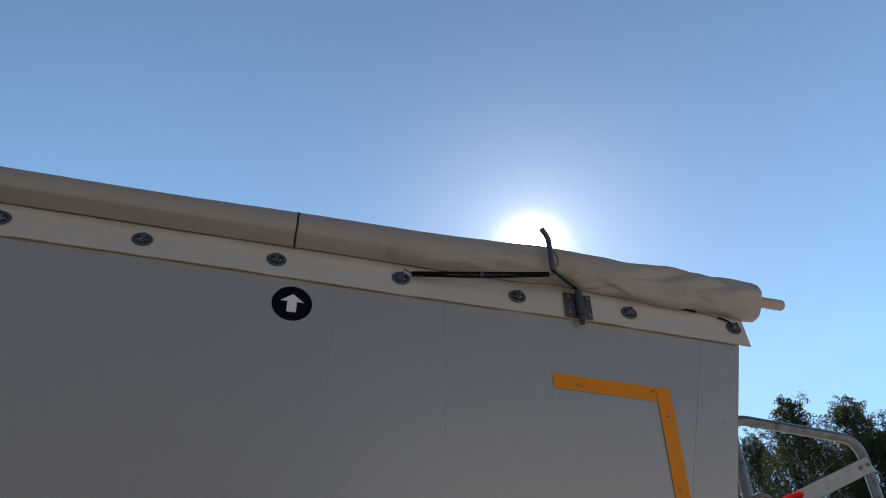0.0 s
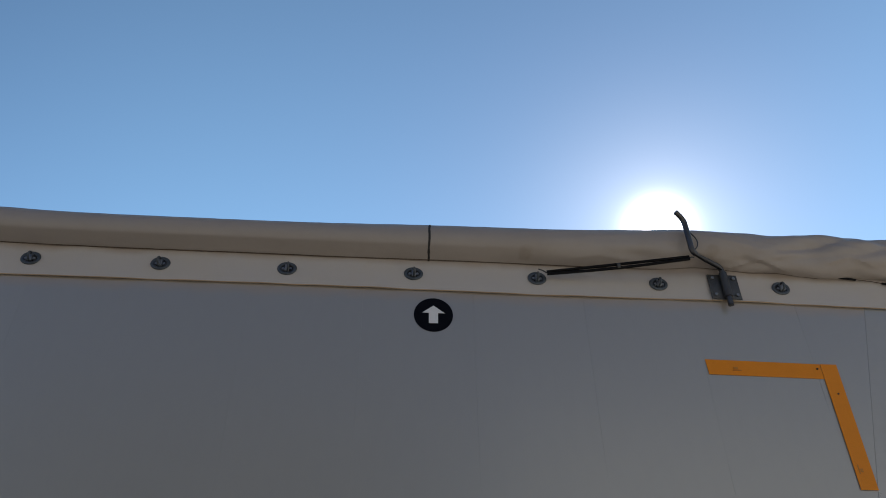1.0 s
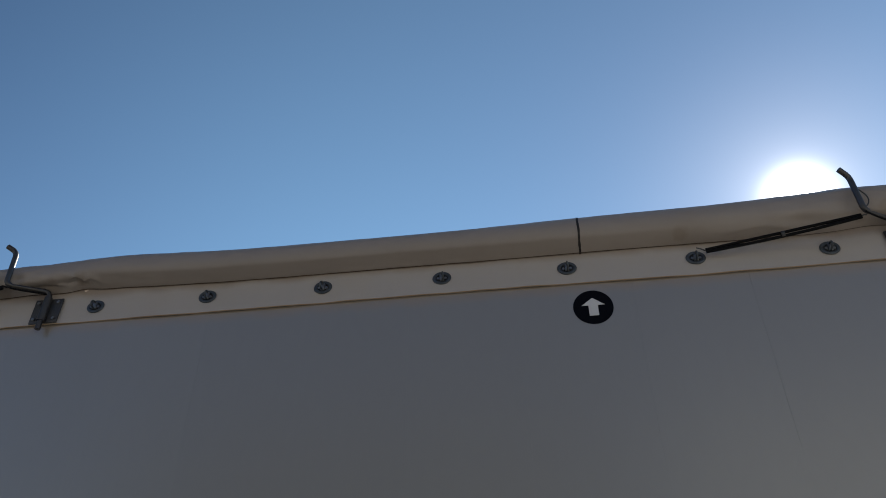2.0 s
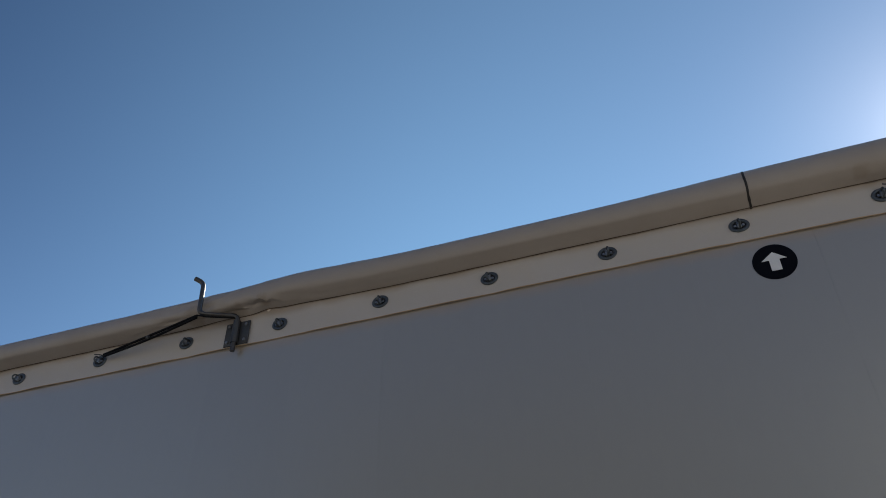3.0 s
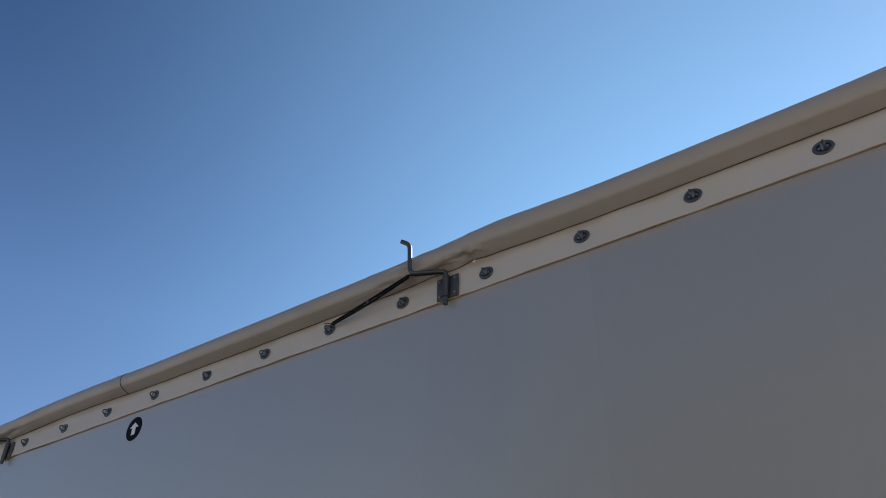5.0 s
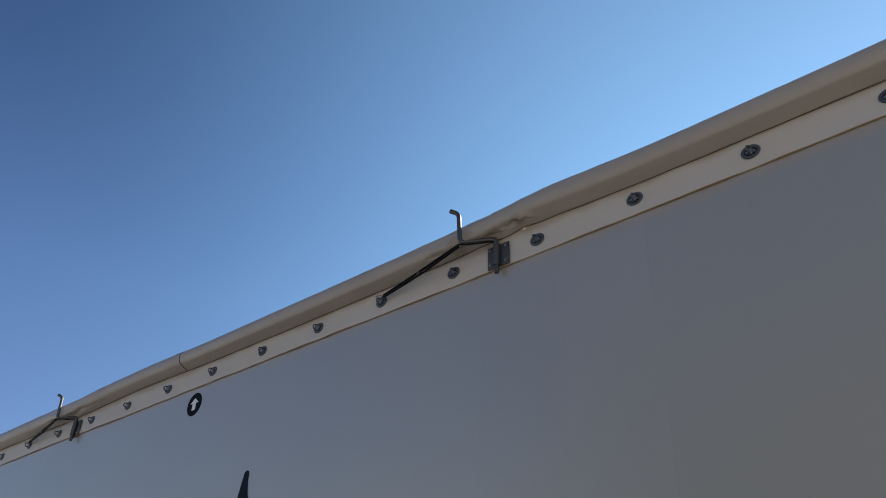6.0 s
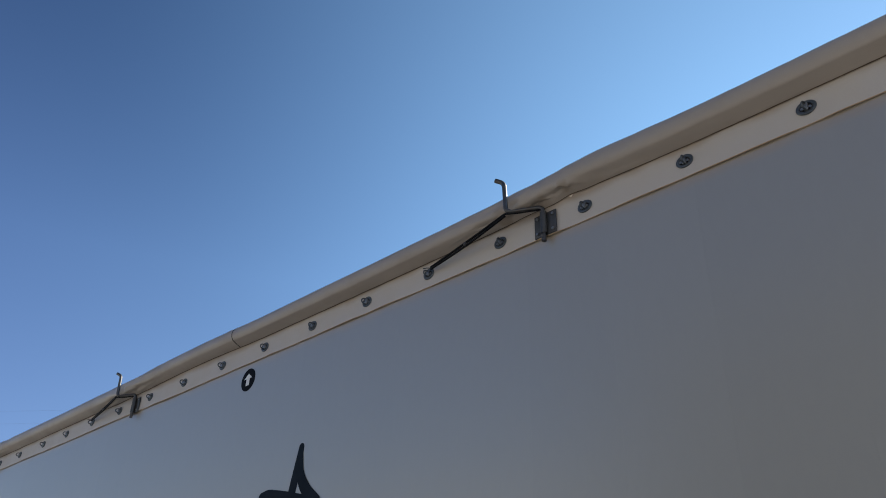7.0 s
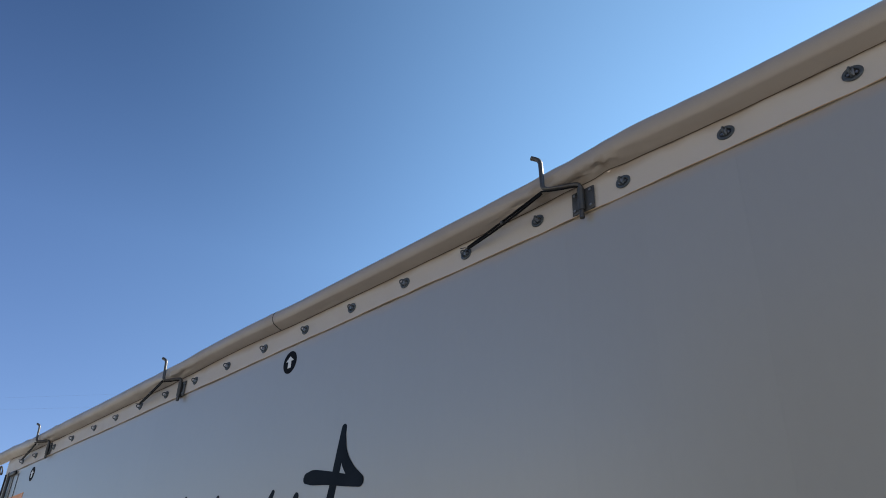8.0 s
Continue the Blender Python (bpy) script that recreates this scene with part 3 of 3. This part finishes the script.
def roll_radius(x, a):
    r = 0.052 + roll_stout(x)
    if 3.80 < a < 4.86:
        # the underside hangs flat between the outer fold and the flap
        flat = math.cos(0.53) / math.cos(a - 4.33)
        r *= 1 + (flat - 1) * (1 - 0.8 * ramp(x, 0.2, 0.6)) * (0.85 + 0.3 * noise.noise(Vector((x * 1.1, 6, 6))))
    for x0, a0, length, fall, tall in TENTS:
        away = abs(x - x0)
        if away < length:
            v = a - a0 - fall * away
            if -0.9 < v < 0.5:
                shape = math.exp(v / 0.28) - 0.04 * max(0.0, -v) / 0.9 if v < 0 else max(-0.35, 1 - v / 0.11) * max(0.0, 1 - v / 0.5)
                r += tall * shape * min(1.0, 2.2 * (1 - away / length))
    r += 0.0016 * noise.noise(Vector((x * 1.7, math.cos(a), math.sin(a))))
    near = 0.3 * max(hump(x, h - 0.05, 0.40) for h in HOOKS) + 0.95 * hump(x, 1.40, 0.38)
    fold = noise.noise(Vector((x * 5 + a * 1.1, math.cos(a) * 1.2, math.sin(a) * 1.2 + 4)))
    ridge = noise.noise(Vector((x * 3.2 - a * 0.9, math.cos(a) * 0.9 + 7, math.sin(a) * 0.9)))
    crease = noise.noise(Vector((x * 8 - a * 2.1, math.cos(a) * 1.6 + 2, math.sin(a) * 1.6)))
    r += near * (0.016 * (abs(fold) - 0.2) + 0.017 * (abs(ridge) - 0.2) + 0.006 * (abs(crease) - 0.2))
    for x0, a0, length, wide, slant, depth in DENTS:
        da = a - a0
        u = (x - x0 - slant * 0.05 * da) / length
        if abs(u) < 2.5:
            r -= depth * math.exp(-u * u - (da / wide) ** 2)
    return r + 0.0006 * noise.noise(Vector((x * 24, math.cos(a) * 3, math.sin(a) * 3)))


def roll_point(x, a, lift=0.0):
    """A point on the roll; the angle goes from +y over the top."""
    y, z = roll_centre(x)
    r = roll_radius(x, a) + lift
    return Vector((x, y + r * math.cos(a), z + r * math.sin(a)))


roll = thing("rolled_tarpaulin", "rolled-up cream tarpaulin lying along the trailer's top edge", "tarpaulin", (0, 0, 0))
bm = bmesh.new()
around, rings = 72, []
count = 1500
for i in range(count + 1):
    x = ROLL_LEFT + (ROLL_RIGHT - ROLL_LEFT) * i / count
    rings.append([bm.verts.new(roll_point(x, 2 * math.pi * k / around)) for k in range(around)])
for a, b in zip(rings, rings[1:]):
    for k in range(around):
        bm.faces.new((a[k], a[(k + 1) % around], b[(k + 1) % around], b[k]))
for ring, out in ((rings[0], -1), (rings[-1], 1)):
    middle = sum((v.co for v in ring), Vector()) / around
    inner = [bm.verts.new(middle + (v.co - middle) * 0.965 + Vector((out * 0.004, 0, 0))) for v in ring]
    deep = [bm.verts.new(middle + (v.co - middle) * 0.36 + Vector((out * 0.004, 0, 0))) for v in ring]
    for k in range(around):
        j = (k + 1) % around
        bm.faces.new((ring[k], ring[j], inner[j], inner[k]))
        bm.faces.new((inner[k], inner[j], deep[j], deep[k]))
    bm.faces.new(deep)
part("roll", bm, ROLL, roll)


# soft brown patches on the roll near the hooks and straps
def brown_patches(mat, spots, colour):
    """Soft, uneven patches of colour round places on the surface: (place, radius, strength)."""
    n, l = mat.node_tree.nodes, mat.node_tree.links
    base = n["Principled BSDF"].inputs["Base Color"]
    source = base.links[0].from_socket
    where = n.new("ShaderNodeNewGeometry").outputs["Position"]
    ragged = n.new("ShaderNodeTexNoise")
    ragged.inputs["Scale"].default_value = 26.0
    ragged.inputs["Detail"].default_value = 3.0
    l.new(where, ragged.inputs["Vector"])
    total = None
    for place, radius, strength in spots:
        far = n.new("ShaderNodeVectorMath")
        far.operation = "DISTANCE"
        far.inputs[1].default_value = place
        l.new(where, far.inputs[0])
        edge = n.new("ShaderNodeMath")
        edge.operation = "MULTIPLY_ADD"
        edge.inputs[1].default_value = radius * 1.7
        l.new(ragged.outputs["Fac"], edge.inputs[0])
        edge.inputs[2].default_value = -radius * 0.85
        uneven = n.new("ShaderNodeMath")
        uneven.operation = "ADD"
        l.new(far.outputs["Value"], uneven.inputs[0])
        l.new(edge.outputs[0], uneven.inputs[1])
        soft = n.new("ShaderNodeMapRange")
        soft.interpolation_type = "SMOOTHSTEP"
        for key, value in (("From Min", radius * 0.35), ("From Max", radius * 1.15), ("To Min", strength), ("To Max", 0.0)):
            soft.inputs[key].default_value = value
        l.new(uneven.outputs[0], soft.inputs["Value"])
        if total is not None:
            most = n.new("ShaderNodeMath")
            most.operation = "MAXIMUM"
            l.new(total, most.inputs[0])
            l.new(soft.outputs["Result"], most.inputs[1])
            total = most.outputs[0]
        else:
            total = soft.outputs["Result"]
    mix = n.new("ShaderNodeMix")
    mix.data_type = "RGBA"
    l.new(total, mix.inputs["Factor"])
    l.new(source, mix.inputs["A"])
    mix.inputs["B"].default_value = (*colour, 1)
    l.new(mix.outputs["Result"], base)


brown_patches(ROLL, [(roll_point(x, a), r, k) for x, a, r, k in
              ((0.348, 4.1, 0.026, 0.35), (0.87, 3.9, 0.026, 0.35), (0.945, 3.6, 0.026, 0.3),
               (-1.565, 4.0, 0.030, 0.55), (-1.68, 4.2, 0.040, 0.4), (-1.85, 4.05, 0.045, 0.5))],
       (0.215, 0.170, 0.125))
# a dark line drawn in for the contact shade between roll and flap
bm = bmesh.new()
line, thick = [], []
for i in range(431):
    x = -8.1 + 9.40 * i / 430
    y, z = roll_centre(x)
    side = math.acos(min(max((-0.0085 - y) / roll_radius(x, radians(283)), -1.0), 1.0))
    line.append((x, -0.0085, z - roll_radius(x, 2 * math.pi - side) * math.sin(side) - 0.0004))
    thick.append((0.0016 + 0.0006 * noise.noise(Vector((x * 3.0, 2, 2)))) * (1 - 0.5 * ramp(x, 0.4, 0.8)))
line = [line[0]] + [(b[0], b[1], (a[2] + 2 * b[2] + c[2]) / 4) for a, b, c in zip(line, line[1:], line[2:])] + [line[-1]]
tube(bm, line, thick, 6)
part("welt", bm, CONTACT_SHADE, roll, "thin brown line drawn for the shade under the roll")
y, z = roll_centre(ROLL_RIGHT)
bm = bmesh.new()
z += 0.010
tube(bm, [(ROLL_RIGHT - 0.03, y, z), (ROLL_RIGHT + 0.136, y, z), (ROLL_RIGHT + 0.142, y, z), (ROLL_RIGHT + 0.144, y, z)],
     [0.020, 0.020, 0.018, 0.013], 20)
part("roller_tube", bm, SHEET, roll, "round cream end of the roller tube")
# black strips drawn in for the dark, shaded gaps under the rear end
for points in (((1.325, 3.049), (1.38, 3.047), (1.425, 3.042)), ((1.510, 3.032), (1.535, 3.028), (1.556, 3.016))):
    bm = bmesh.new()
    tube(bm, bent([(x, -0.0125, z) for x, z in points], 0.03), 0.0036, 8)
    part("webbing_end", bm, CORD, roll, "black strip filling the dark gap under the roll")
# a thin brown line carries the same dark gap on between them
bm = bmesh.new()
tube(bm, [(1.415, -0.0125, 3.0435), (1.47, -0.0125, 3.0385), (1.52, -0.0125, 3.031)], 0.0016, 6)
part("webbing_edge", bm, CONTACT_SHADE, roll, "thin brown line between the black gap strips")
for x in (0.045, -3.645):
    bm = bmesh.new()
    strip = []
    for k in range(40):
        a = radians(62) + radians(215) * k / 39
        w = 0.0035 + 0.0018 * noise.noise(Vector((k * 0.35, x, 0)))
        drift = 0.003 * noise.noise(Vector((k * 0.12, x, 4)))
        strip.append([bm.verts.new(roll_point(x + drift + s * w, a, lift)) for s, lift in ((-1, 0.0002), (-0.6, 0.0014), (0.6, 0.0014), (1, 0.0002))])
    for a, b in zip(strip, strip[1:]):
        for q in range(3):
            bm.faces.new((a[q], a[q + 1], b[q + 1], b[q]))
    part("marking_line", bm, INK, roll, "rough black line across the roll")
bm = bmesh.new()
tube(bm, [(-8.43 + 0.035 * math.cos(a), 0.01 - 0.01 * math.sin(a), 3.025 + 0.035 * math.sin(a)) for a in (2 * math.pi * k / 24 for k in range(25))], 0.007, 8)
part("end_loop", bm, RUBBER, roll, "black loop at the end of the roll")


# ---- hooks that hold the roll ----
def build_hook():
    hook = thing("tarpaulin_hook", "bent dull steel rod hook on a bolted plate, holding the roll", "hook", group="hooks along the trailer top")
    bm = box(bmesh.new(), (-0.048, -0.004, -0.046), (0.048, 0.0, 0.046), 0.0015)
    plate = part("plate", bm, STEEL, hook, "dark square steel plate")
    for sx in (-1, 1):
        for sz in (-1, 1):
            bm = tube(bmesh.new(), [(sx * 0.034, -0.003, sz * 0.031), (sx * 0.034, -0.0085, sz * 0.031), (sx * 0.034, -0.0095, sz * 0.031)],
                      [0.0058, 0.0058, 0.0046], 6)
            part("bolt", bm, BOLT, plate)
    part("sleeve", tube(bmesh.new(), [(0, -0.014, -0.044), (0, -0.014, 0.044)], 0.0125, 16), STEEL, hook)
    line = bent([(0, 0, -0.075), (0, 0, 0.066), (-0.117, -0.069, 0.068), (-0.121, -0.073, 0.196), (-0.150, -0.089, 0.214)], 0.02)
    thick = [0.0058 if 0.060 < p.z < 0.075 and -0.104 < p.x < -0.018 else 0.0088 for p in line]
    part("rod", tube(bmesh.new(), line, thick, 14), ROD, hook, "bent steel rod", at=(0, -0.014, 0))
    loop = [(0.004, -0.002, 0.054), (-0.030, -0.022, 0.055), (-0.075, -0.049, 0.053), (-0.119, -0.078, 0.056)]
    part("cord_loop", tube(bmesh.new(), bent(loop, 0.02), 0.0030, 8), CORD, hook, "thin black cord along the rod", at=(0, -0.014, 0))
    return hook


first = build_hook()
loop = bent([(-0.124, -0.083, 0.165), (-0.104, -0.080, 0.150), (-0.086, -0.078, 0.122), (-0.092, -0.076, 0.096), (-0.112, -0.078, 0.080)], 0.02)
tie = tube(bmesh.new(), loop, 0.0019, 8)
first.location = (HOOKS[0], -0.010, 2.993)
swings = [0.5, -4, -3, 0]
made = [first] + [copy_thing(first, pose(x, -0.010, z)) for x, z in zip(HOOKS[1:], (2.991, 2.982, 2.997))]
part("tie_loop", tie, STEEL, first, "loose wire tie bowed off the rod")
for hook, swing in zip(made, swings):
    for piece in hook.children:
        if piece.name.startswith(("rod", "cord_loop")):
            piece.rotation_euler = (0, 0, radians(swing))


# ---- doubled elastic straps from an eyelet to each hook ----
def build_strap(start, end, slack):
    strap = thing("elastic_strap", "black doubled elastic strap hooked to an eyelet", "strap", start, "elastic straps")
    way = Vector(end) - Vector(start)
    across = Vector((0, 0, 1)) - way.normalized() * way.normalized().z
    a, b = way * 0.06, way * 0.97
    for side in (-1, 1):
        line = []
        for k in range(17):
            s = k / 16
            spread = 0.0056
            line.append(a + (b - a) * s + across * side * spread * (0.75 + 0.25 * math.sin(math.pi * s)) + Vector((0, 0, -slack * math.sin(math.pi * s) * (1 if side < 0 else 0.5))))
        part("cord", tube(bmesh.new(), line, 0.0047, 10), CORD, strap)
    mid = a + (b - a) * 0.5 + Vector((0, 0, -slack * 0.75))
    d = way.normalized()
    part("clamp", tube(bmesh.new(), [mid - d * 0.005, mid + d * 0.005], 0.0105, 10), STEEL, strap, "small steel clamp")
    for p, q in ((Vector((0, -0.02, 0.004)), a), (b, way)):
        line = [p, p + (q - p) * 0.5 + across * 0.002, q]
        part("wire_hook", tube(bmesh.new(), line, 0.0022, 6), STEEL, strap)
    return strap


for x, e, slack in ((HOOKS[0], EYELETS[3], 0.004), (HOOKS[1], EYELETS[10], 0.006), (HOOKS[2], EYELETS[18], 0.006), (HOOKS[3], EYELETS[24], 0.004)):
    build_strap((e, -0.022, 3.008), (x - 0.112, -0.088, 3.048), slack)

# ---- the aluminium handrail behind the trailer ----
rail = thing("handrail", "scuffed aluminium tube handrail hoop with a bolted flat brace", "handrail", (1.80, 0.13, 0))
line = bent([(-0.245, 0, 0.0), (-0.245, 0, 2.728), (0.284, 0.02, 2.712), (0.284, 0.02, 0.0)], 0.075, 10)
part("hoop", tube(bmesh.new(), line, 0.0175, 18), ALU, rail, "bent aluminium tube")
bm = bmesh.new()
a, b = Vector((0.262, 0, 2.608)), Vector((-0.245, 0, 2.380))
d = (b - a).normalized()
s = Vector((-d.z, 0, d.x)) * 0.025
verts = []
for y in (-0.012, -0.006):
    verts.append([bm.verts.new(p + q + Vector((0, y, 0))) for p, q in ((a, s), (b, s), (b, -s), (a, -s))])
bm.faces.new(verts[0])
bm.faces.new(list(reversed(verts[1])))
for k in range(4):
    bm.faces.new((verts[0][k], verts[1][k], verts[1][(k + 1) % 4], verts[0][(k + 1) % 4]))
bmesh.ops.translate(bm, verts=bm.verts, vec=(0, -0.012, 0))
brace = part("brace", bm, BRACE, rail, "flat aluminium brace", smooth=False)
for k, r in ((0.016, 0.0055), (0.052, 0.007)):
    p = a + d * k + Vector((0, -0.024, 0))
    part("bolt", tube(bmesh.new(), [p, p + Vector((0, -0.006, 0)), p + Vector((0, -0.008, 0))], [r, r, r * 0.7], 10), BOLT, brace)
line = bent([(-0.272, -0.03, 2.0), (-0.260, -0.03, 2.438), (-0.208, -0.03, 2.464), (-0.167, -0.03, 2.424), (-0.150, -0.03, 2.0)], 0.03)
part("foot_bar", tube(bmesh.new(), line, 0.0082, 14), ALU, rail)

# ---- a red brush hung on the handrail ----
brush = thing("brush", "broom with bright red bristles hung on the handrail", "brush", (1.677, 0.066, 0))
part("handle", tube(bmesh.new(), [(-0.048, 0, 0.0), (-0.048, 0, 2.36)], 0.012, 10), ALU, brush)
bm = box(bmesh.new(), (-0.075, -0.022, -0.012), (0.075, 0.022, 0.012), 0.006)
bmesh.ops.rotate(bm, verts=bm.verts, cent=(0, 0, 0), matrix=Matrix.Rotation(radians(-30), 3, "Y"))
bmesh.ops.translate(bm, verts=bm.verts, vec=(-0.048, 0, 2.366))
part("head", bm, RUBBER, brush)
bm = bmesh.new()
rng = random.Random(5)
for k in range(420):
    q = rng.random()
    root = Vector((-0.088 + 0.088 * q, rng.uniform(-0.018, 0.018), 2.342 + 0.066 * q))
    lean = radians(-10 + 36 * q ** 2 + rng.uniform(-7, 7))
    far = root + Vector((math.sin(lean), rng.uniform(-0.12, 0.12), math.cos(lean))) * rng.uniform(0.052, 0.066)
    tube(bm, [root, far], [0.0016, 0.0012], 3)
part("bristles", bm, RED, brush, "bright red bristles")


# ---- birches behind ----
def build_tree(name, label, x, y, height, spread, seed):
    rng = random.Random(seed)
    tree = thing(name, label, "tree", (x, y, 0), "birches behind the yard")
    trunk = []
    for k in range(9):
        s = k / 8
        trunk.append(Vector((0.35 * noise.noise(Vector((s * 2, seed, 0))), 0.35 * noise.noise(Vector((s * 2, seed, 5))), height * 0.90 * s)))
    bm = tube(bmesh.new(), trunk, [0.20 * (1 - s / 8.2) + 0.004 for s in range(9)], 9)
    ends = []
    for k in range(70):
        s = 0.16 + 0.84 * (k / 69)
        i = min(int(s * 8), 7)
        root = trunk[i].lerp(trunk[i + 1], s * 8 - i)
        turn = k * 2.4 + rng.uniform(-0.5, 0.5)
        reach = spread * (0.10 + 1.10 * math.sin(math.pi * min(0.6, (1 - s) * 0.85))) * rng.uniform(0.5, 1.0)
        out = Vector((math.cos(turn), math.sin(turn), 0))
        p1, p2 = root + out * reach * 0.5 + Vector((0, 0, reach * 0.50)), root + out * reach + Vector((0, 0, reach * 0.62))
        p3 = p2 + out * reach * 0.15 + Vector((0, 0, -rng.uniform(0.3, 0.9)))
        line = [root, root.lerp(p1, 0.5) + Vector((0, 0, 0.05)), p1, p2, p3]
        thick = 0.05 * (1 - s) + 0.014
        tube(bm, line, [thick, thick * 0.8, thick * 0.6, thick * 0.35, 0.004], 5)
        ends.append((line, 0.35 + 0.65 * min(1.0, (1 - s) * 4)))
    part("trunk", bm, BARK, tree, "pale birch trunk with thin limbs")
    verts, faces = [], []
    for line, hang in ends:
        for strand in range(rng.randint(17, 22)):
            s = rng.uniform(0.35, 1.0) * 4
            i = min(int(s), 3)
            top = line[i].lerp(line[i + 1], s - i) + Vector((rng.gauss(0, 0.22), rng.gauss(0, 0.22), rng.gauss(0.05, 0.2)))
            fall = rng.uniform(0.4, 1.7) * hang
            drift = Vector((rng.gauss(0, 0.18), rng.gauss(0, 0.18), 0))
            for leaf in range(int(40 + fall * 84)):
                q = rng.random()
                p = top + drift * q + Vector((rng.gauss(0, 0.055), rng.gauss(0, 0.055), -fall * q))
                size = rng.uniform(0.017, 0.037)
                u = Vector((rng.gauss(0, 1), rng.gauss(0, 1), rng.gauss(-0.6, 0.7))).normalized() * size
                v = u.cross(Vector((rng.gauss(0, 1), rng.gauss(0, 1), rng.gauss(0, 1)))).normalized() * size * 0.62
                n = len(verts)
                verts += [p - u, p + v, p + u * 1.25, p - v]
                faces.append((n, n + 1, n + 2, n + 3))
    me = bpy.data.meshes.new("crown")
    me.from_pydata([tuple(v) for v in verts], [], faces)
    me.materials.append(LEAF)
    part("crown", me, LEAF, tree, "thin olive-green drooping leaves")
    return tree


for k, (az, dist, tall, wide) in enumerate(((42.1, 27.0, 14.70, 1.9), (45.7, 28.5, 14.90, 2.5), (38.9, 31.0, 15.35, 3.0), (47.7, 27.0, 13.15, 2.0))):
    build_tree("birch_tree", "tall birch tree with drooping sunlit olive leaves", dist * math.sin(radians(az)), dist * math.cos(radians(az)) - 1.9,
               tall, wide, 11 + k)

# ---- overhead wires between two poles beyond the yard ----
POLES = [(-35.96, 3.12, 10.28), (-21.10, 10.11, 9.24)]
line = thing("overhead_line", "thin overhead wires between two wooden poles beyond the yard", "power line", (POLES[0][0], POLES[0][1], 0))
base = Vector((POLES[0][0], POLES[0][1], 0))
for x, y, z in POLES:
    part("pole", tube(bmesh.new(), [Vector((x, y, 0)) - base, Vector((x, y, z + 0.3)) - base], [0.14, 0.09], 12), BARK, line, "weathered wooden pole")
for up in (0.0, -0.45):
    a, b = (Vector(p) - base + Vector((0, 0, up)) for p in POLES)
    part("wire", tube(bmesh.new(), [a.lerp(b, k / 12) + Vector((0, 0, -0.05 * math.sin(math.pi * k / 12))) for k in range(13)], 0.0011, 5), WIRE, line)

# ---- side panels, one by one, butted with thin uneven joints ----
SEAMS = [1.1965, 0.860, 0.5235, 0.185, -0.150, -0.487, -0.806, -1.125]
while SEAMS[-1] - 0.327 > LEFT_END + 0.05:
    SEAMS.append(SEAMS[-1] - 0.327)
SEAMS = [rear_edge(WALL_TOP) + 0.2] + SEAMS + [LEFT_END]
TOP = WALL_TOP - 0.002


# some joints have opened more than others
GAPES = {1: 2.6, 2: 1.0, 3: 1.3, 4: 0.9, 5: 0.5, 6: 0.4, 7: 0.3, 8: 0.9}


def joint_x(i, z, side):
    """The edge of a joint at height z: it wanders a little, and gapes more in some places than in others."""
    wander = 0.0022 * noise.noise(Vector((SEAMS[i] * 9, z * 2.3, 2))) + 0.0008 * noise.noise(Vector((SEAMS[i] * 9, z * 9.0, 5)))
    gape = 0.00003 + 0.00028 * GAPES.get(i, 0.5) * max(0.0, 0.25 + noise.noise(Vector((SEAMS[i] * 7, z * 4.1, 9))))
    return SEAMS[i] + wander + side * gape


for i in range(len(SEAMS) - 1):
    levels = [WALL_FOOT + 0.002 + (TOP - WALL_FOOT - 0.002) * k / 20 for k in range(21)]
    left, right = [], []
    for z in levels:
        cut = rear_edge(z) - 0.1488
        x0 = joint_x(i + 1, z, 1.0) if i + 2 < len(SEAMS) else LEFT_END
        x1 = min(joint_x(i, z, -1.0) if i else cut, cut)
        if x1 - x0 > 0.004:
            left.append((x0, z))
            right.append((x1, z))
    outline = right + left[::-1]
    x0 = SEAMS[i + 1]
    part("panel", prism(bmesh.new(), [(x - x0, z) for x, z in outline], 0.0, 0.0095), WALL, trailer, at=(x0, 0, 0), smooth=False)
